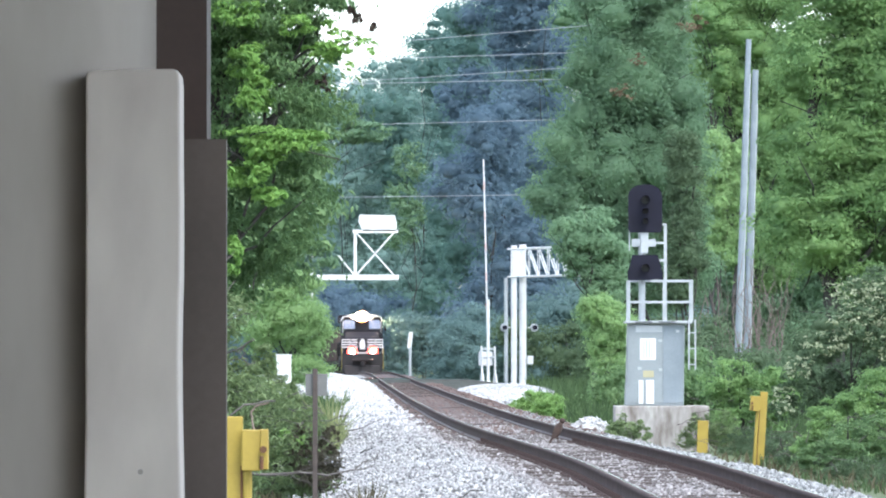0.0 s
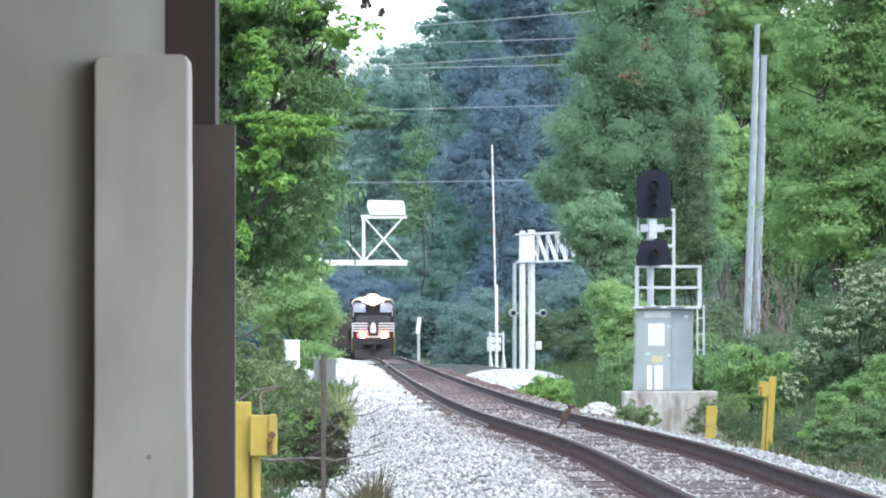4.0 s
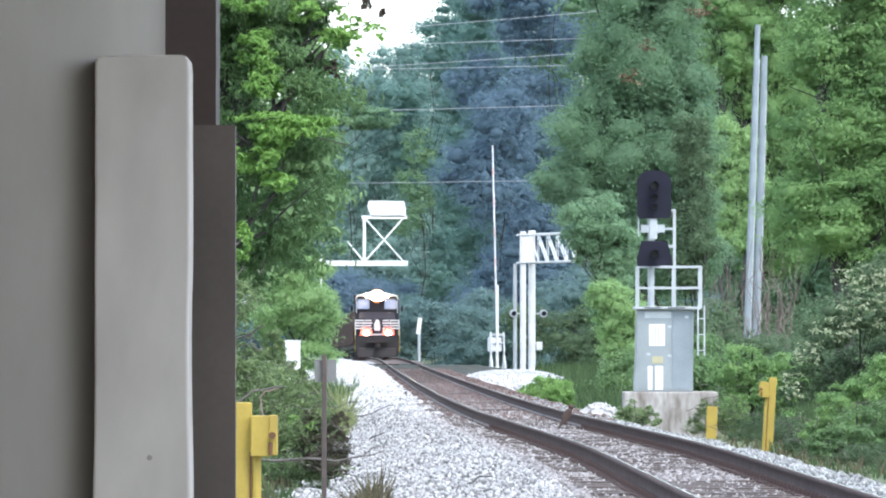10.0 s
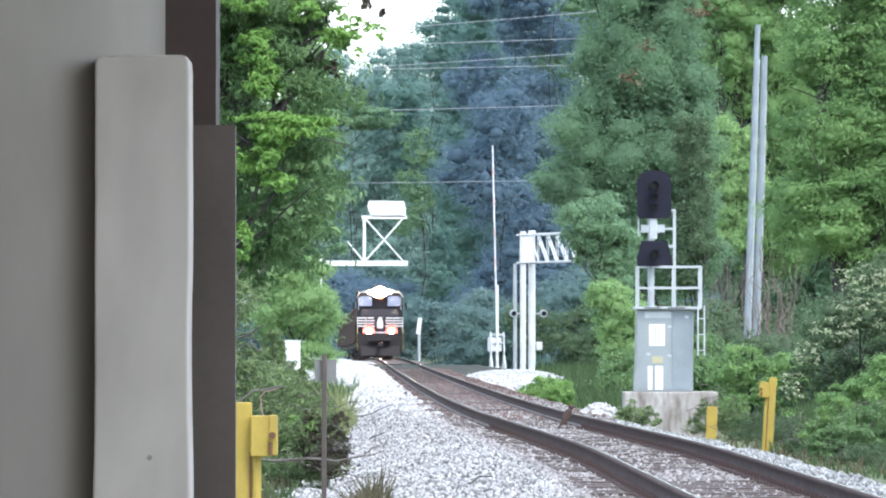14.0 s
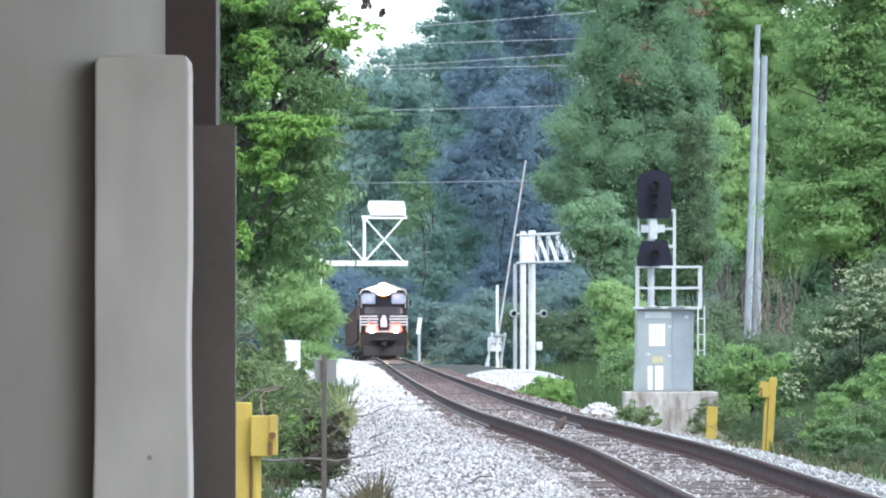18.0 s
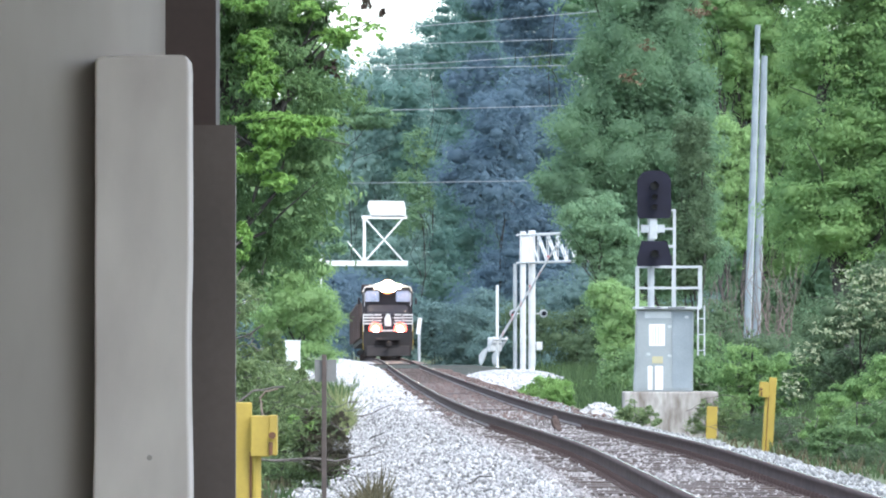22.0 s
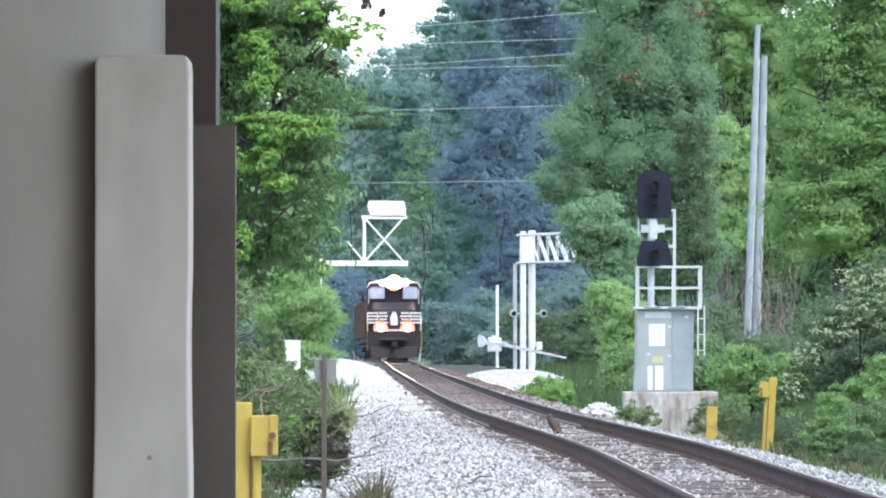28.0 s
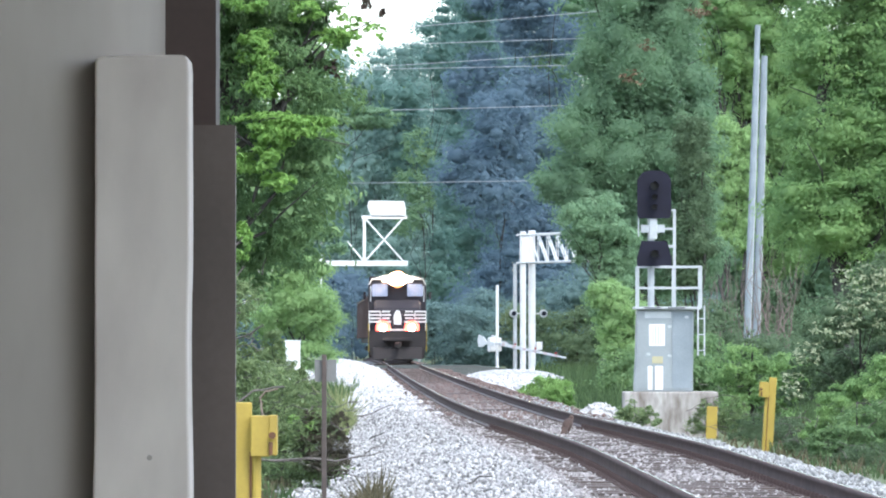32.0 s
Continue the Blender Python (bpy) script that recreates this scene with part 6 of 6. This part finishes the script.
def lay_ties():
    rng = np.random.default_rng(3)
    me = tie_mesh()
    bm = bmesh.new()
    box(bm, 0, 0, 0.008, 0.36, 0.19, 0.03)
    for dx in (-0.09, 0.09):
        for dy in (-0.06, 0.06):
            box(bm, dx, dy, 0.045, 0.035, 0.03, 0.06)
    plate_me = mesh_of(bm, "tie_plate", "rail_rust")
    far_bm = bmesh.new()
    y = 46.0
    k = 0
    while y < 330:
        x, z, yaw, _ = line(y)
        lift = 0.02 * noise.noise((y * 0.23, 0.4, 0.0)) + 0.006 * rng.normal()
        if k < 295:
            ob = new("tie", me)
            ob.parent = track
            ob.matrix_basis = pose(x, y, z - 0.19 + lift, 0, rng.normal() * 0.3, -math.degrees(yaw) + rng.normal() * 0.8)
        else:
            box(far_bm, x, y, z - 0.26 + lift, 2.6, 0.23, 0.16)
        if k < 110:
            for side in (-0.755, 0.755):
                p = new("tie_plate", plate_me)
                p.parent = track
                p.matrix_basis = pose(x + side * math.cos(yaw), y - side * math.sin(yaw), z - 0.19, 0, 0, -math.degrees(yaw))
        k += 1
        y += 0.53
    tagged(part("far_ties", far_bm, "tie", track), kind="stuff")
    near_bm = bmesh.new()
    for i in range(180):
        y = 45.47 - 0.53 * i
        x, z, _, _ = line(y)
        box(near_bm, x, y, z - 0.27 + 0.01 * rng.normal(), 2.6, 0.23, 0.18)
    tagged(part("near_ties", near_bm, "tie", track), kind="stuff")


lay_ties()


def stones(name, label, material, seed, n, y0, y1, bias, off0, off1, s0, s1, bank=False, clear=0.0):
    """Angular stones lying on the ballast bed, joined as one."""
    rng = np.random.default_rng(seed)
    y = y0 + (y1 - y0) * rng.uniform(0, 1, n) ** bias
    off = rng.uniform(off0, off1, n)
    free = np.abs(np.abs(off) - 0.755) > clear
    y, off = y[free], off[free]
    n = len(y)
    bx, bz = [p[0] for p in BED], [p[1] for p in BED]
    x = np.interp(y, LINE_Y, LINE_X) + off
    size = rng.uniform(s0, s1, n)
    heap = np.array([0.05 * noise.noise((a * 0.9, b * 0.25, 5.0)) for a, b in zip(x, y)])
    z = np.interp(y, LINE_Y, LINE_Z) + np.interp(off, bx, bz) + heap * (np.abs(off) > 1.5) + size * 0.15 + 0.01 * rng.normal(size=n)
    if bank:
        rise = np.clip((y - 180) / 90, 0, 1) ** 1.5
        low = np.interp(off, bx, bz) - 0.03
        z = np.interp(y, LINE_Y, LINE_Z) + low + (np.interp(off, [p[0] for p in BANK], [p[1] for p in BANK]) - low) * rise + size * 0.15
    scatter(name, label, material, rng, x, y, z, size)


def scatter(name, label, material, rng, x, y, z, size):
    n = len(x)
    lump = np.array([(1, 0.3, 0), (-1, 0, 0.2), (0, 1, -0.2), (0.2, -1, 0), (0, 0.2, 1), (0, 0, -1)], float) * 0.62
    tris = np.array([(0, 2, 4), (2, 1, 4), (1, 3, 4), (3, 0, 4), (2, 0, 5), (1, 2, 5), (3, 1, 5), (0, 3, 5)])
    q = rng.normal(size=(n, 3, 3))
    a = q[:, 0] / np.linalg.norm(q[:, 0], axis=1)[:, None]
    b = q[:, 1] - a * (q[:, 1] * a).sum(1)[:, None]
    b /= np.linalg.norm(b, axis=1)[:, None]
    rot = np.stack([a, b, np.cross(a, b)], 1)
    v = lump[None] * rng.uniform(0.6, 1.25, (n, 6, 1)) * rng.uniform(0.6, 1.2, (n, 1, 3))
    v = np.einsum("nij,njk->nik", v, rot) * size[:, None, None] + np.stack([x, y, z], 1)[:, None]
    f = tris[None] + (np.arange(n) * 6)[:, None, None]
    tagged(new(name, raw_mesh(name, v.reshape(-1, 3), f.reshape(-1, 3), material)), label, "ballast", kind="stuff")


def pad_stones():
    rng = np.random.default_rng(13)
    n = 9000
    a, f = rng.uniform(0, math.tau, n), rng.uniform(0, 1, n) ** 0.5
    size = rng.uniform(0.08, 0.16, n)
    scatter("pad_stones", "pale stones on the gravel by the crossing", "white_stone", rng, 2.9 + 2.4 * f * np.cos(a), 258 + 42 * f * np.sin(a), -0.61 + 0.44 * (1 - f ** 3) + size * 0.1, size)
    n = 420
    a, f = rng.uniform(0, math.tau, n), rng.uniform(0, 1, n) ** 0.5
    size = rng.uniform(0.05, 0.1, n)
    scatter("heap_stones", "pale stones on the small heap", "white_stone", rng, 3.05 + 0.68 * f * np.cos(a), 124 + 1.05 * f * np.sin(a), -0.6 + 0.58 * (1 - f * f) + size * 0.1, size)
    n = 1800
    x, y = rng.uniform(-2.0, -1.2, n), rng.uniform(58, 84, n)
    size = rng.uniform(0.03, 0.065, n)
    scatter("edge_stones", "loose pale stones at the edge of the grass", "stone", rng, x, y, np.array([ground_height(a, b) for a, b in zip(x, y)]) + size * 0.2, size)


pad_stones()
stones("loose_ballast", "loose grey and white ballast stones", "stone", 5, 52000, 46, 160, 1.25, -4.58, -1.45, 0.028, 0.06)
stones("shoulder_ballast", "grey ballast stones along the shoulder", "grey_stone", 6, 14000, 46, 160, 1.25, 0.95, 2.4, 0.03, 0.065)
stones("fouled_ballast", "dusty brown ballast stones between the ties", "fouled", 7, 40000, 46, 150, 1.25, -0.95, 0.95, 0.03, 0.06, clear=0.12)
stones("tie_end_ballast", "sparse dusty stones round the tie ends", "fouled", 17, 9500, 46, 150, 1.25, -1.55, -0.85, 0.03, 0.065, clear=0.12)
# Bank stones use a whiter colour than the near ballast, painting glare.
stones("bank_ballast", "stones heaped beside the crossing, whitened for glare", "white_stone", 11, 9000, 196, 298, 1.0, -6.5, -1.15, 0.08, 0.15, bank=True)
stones("near_ballast", "loose pale ballast stones under the bridge", "stone", 27, 2500, -25, 46, 1.0, -4.4, 2.4, 0.05, 0.09)
# Far ballast too is whitened in colour for the glare.
stones("distant_ballast", "ballast stones towards the crossing, whitened for glare", "white_stone", 8, 12500, 112, 290, 0.55, -4.4, -1.1, 0.06, 0.12)
stones("brown_ballast", "brown dusty stones between the distant rails", "brown_stone", 9, 6500, 112, 290, 1.0, -1.1, 2.2, 0.06, 0.11)


# ---- what moves ----
def on_track(y):
    x, z, yaw, pitch = line(y + 10)
    x0, z0, _, _ = line(y + 3)
    return pose(x0 - 3 * math.sin(yaw), y, z0 - 3 * math.sin(pitch), math.degrees(pitch), 0, -math.degrees(yaw))


def motions():
    times = [0, 2, 4, 6, 8, 10, 12, 14, 16, 18, 20, 22, 24, 26, 28, 30, 32]
    front = [468 - 2.6 * t - 0.048 * t * t for t in times]
    walk(loco, [(t, on_track(y)) for t, y in zip(times, front)])
    for k, w in enumerate(wagons):
        walk(w, [(t, on_track(y + 21.6 + 15.5 * k)) for t, y in zip(times, front)])
    # pickup: steady speed along the far lane, towards the viewer's left
    speed, mid = 9.6, CROSS + ROAD_SIDE * 1.8
    rows = []
    for i in range(0, 65):
        t = i * 0.5
        u = 4.62 - speed * (t - 7.2)
        p = mid + ROAD_DIR * u
        h = road_height(u)
        rows.append((t, pose(p.x, p.y, h, 0, 0, -90 + ROAD_TURN)))
    walk(truck, rows)
    step = 1 / 30
    turn = math.degrees(speed / 0.39) * step
    spins = [(0.0, 0.0)] + [(5.6 + i * step, turn * i) for i in range(114)] + [(32.0, turn * 114)]
    for w, x, y in truck_wheels:
        walk(w, [(t, pose(x, y, 0.39, a % 360, 0, 0)) for t, a in spins])
    # gate arm: 94 degrees when raised
    angle = [(0, 94), (14.6, 94), (15.2, 91), (16.5, 77), (17, 73), (17.5, 69), (18, 65), (19, 56), (20, 47), (21, 38), (22, 29), (23, 20), (23.5, 16), (24, 9), (24.6, 1), (25, -2), (25.6, -4), (32, -4)]
    walk(gate_arm, [(t, pose(0, 0, 1.48, -a, 0, 0)) for t, a in angle])
    # hawk: perched on the rail, then hops down between the rails
    perch = [(0, 2.01, 103.0, -0.18, 0, 0), (17.4, 2.01, 103.0, -0.18, 0, 0), (17.8, 1.84, 101, -0.23, 70, 38), (20, 1.83, 101, -0.23, 75, 38), (22, 1.82, 101, -0.23, 100, 36), (23.5, 1.80, 101, -0.23, 110, 36),
             (24.5, 1.74, 98, -0.23, 125, 20), (28, 1.755, 98, -0.23, 125, 20), (29, 1.81, 98, -0.23, 105, 24), (30, 1.865, 98, -0.23, 85, 28), (32, 1.90, 98, -0.23, 70, 26)]
    walk(hawk, [(t, pose(x, y, z - 0.01) @ pose(0, 0, 0, 0, 0, a) @ pose(0, 0, 0, 0, tilt, 0)) for t, x, y, z, a, tilt in perch])


motions()
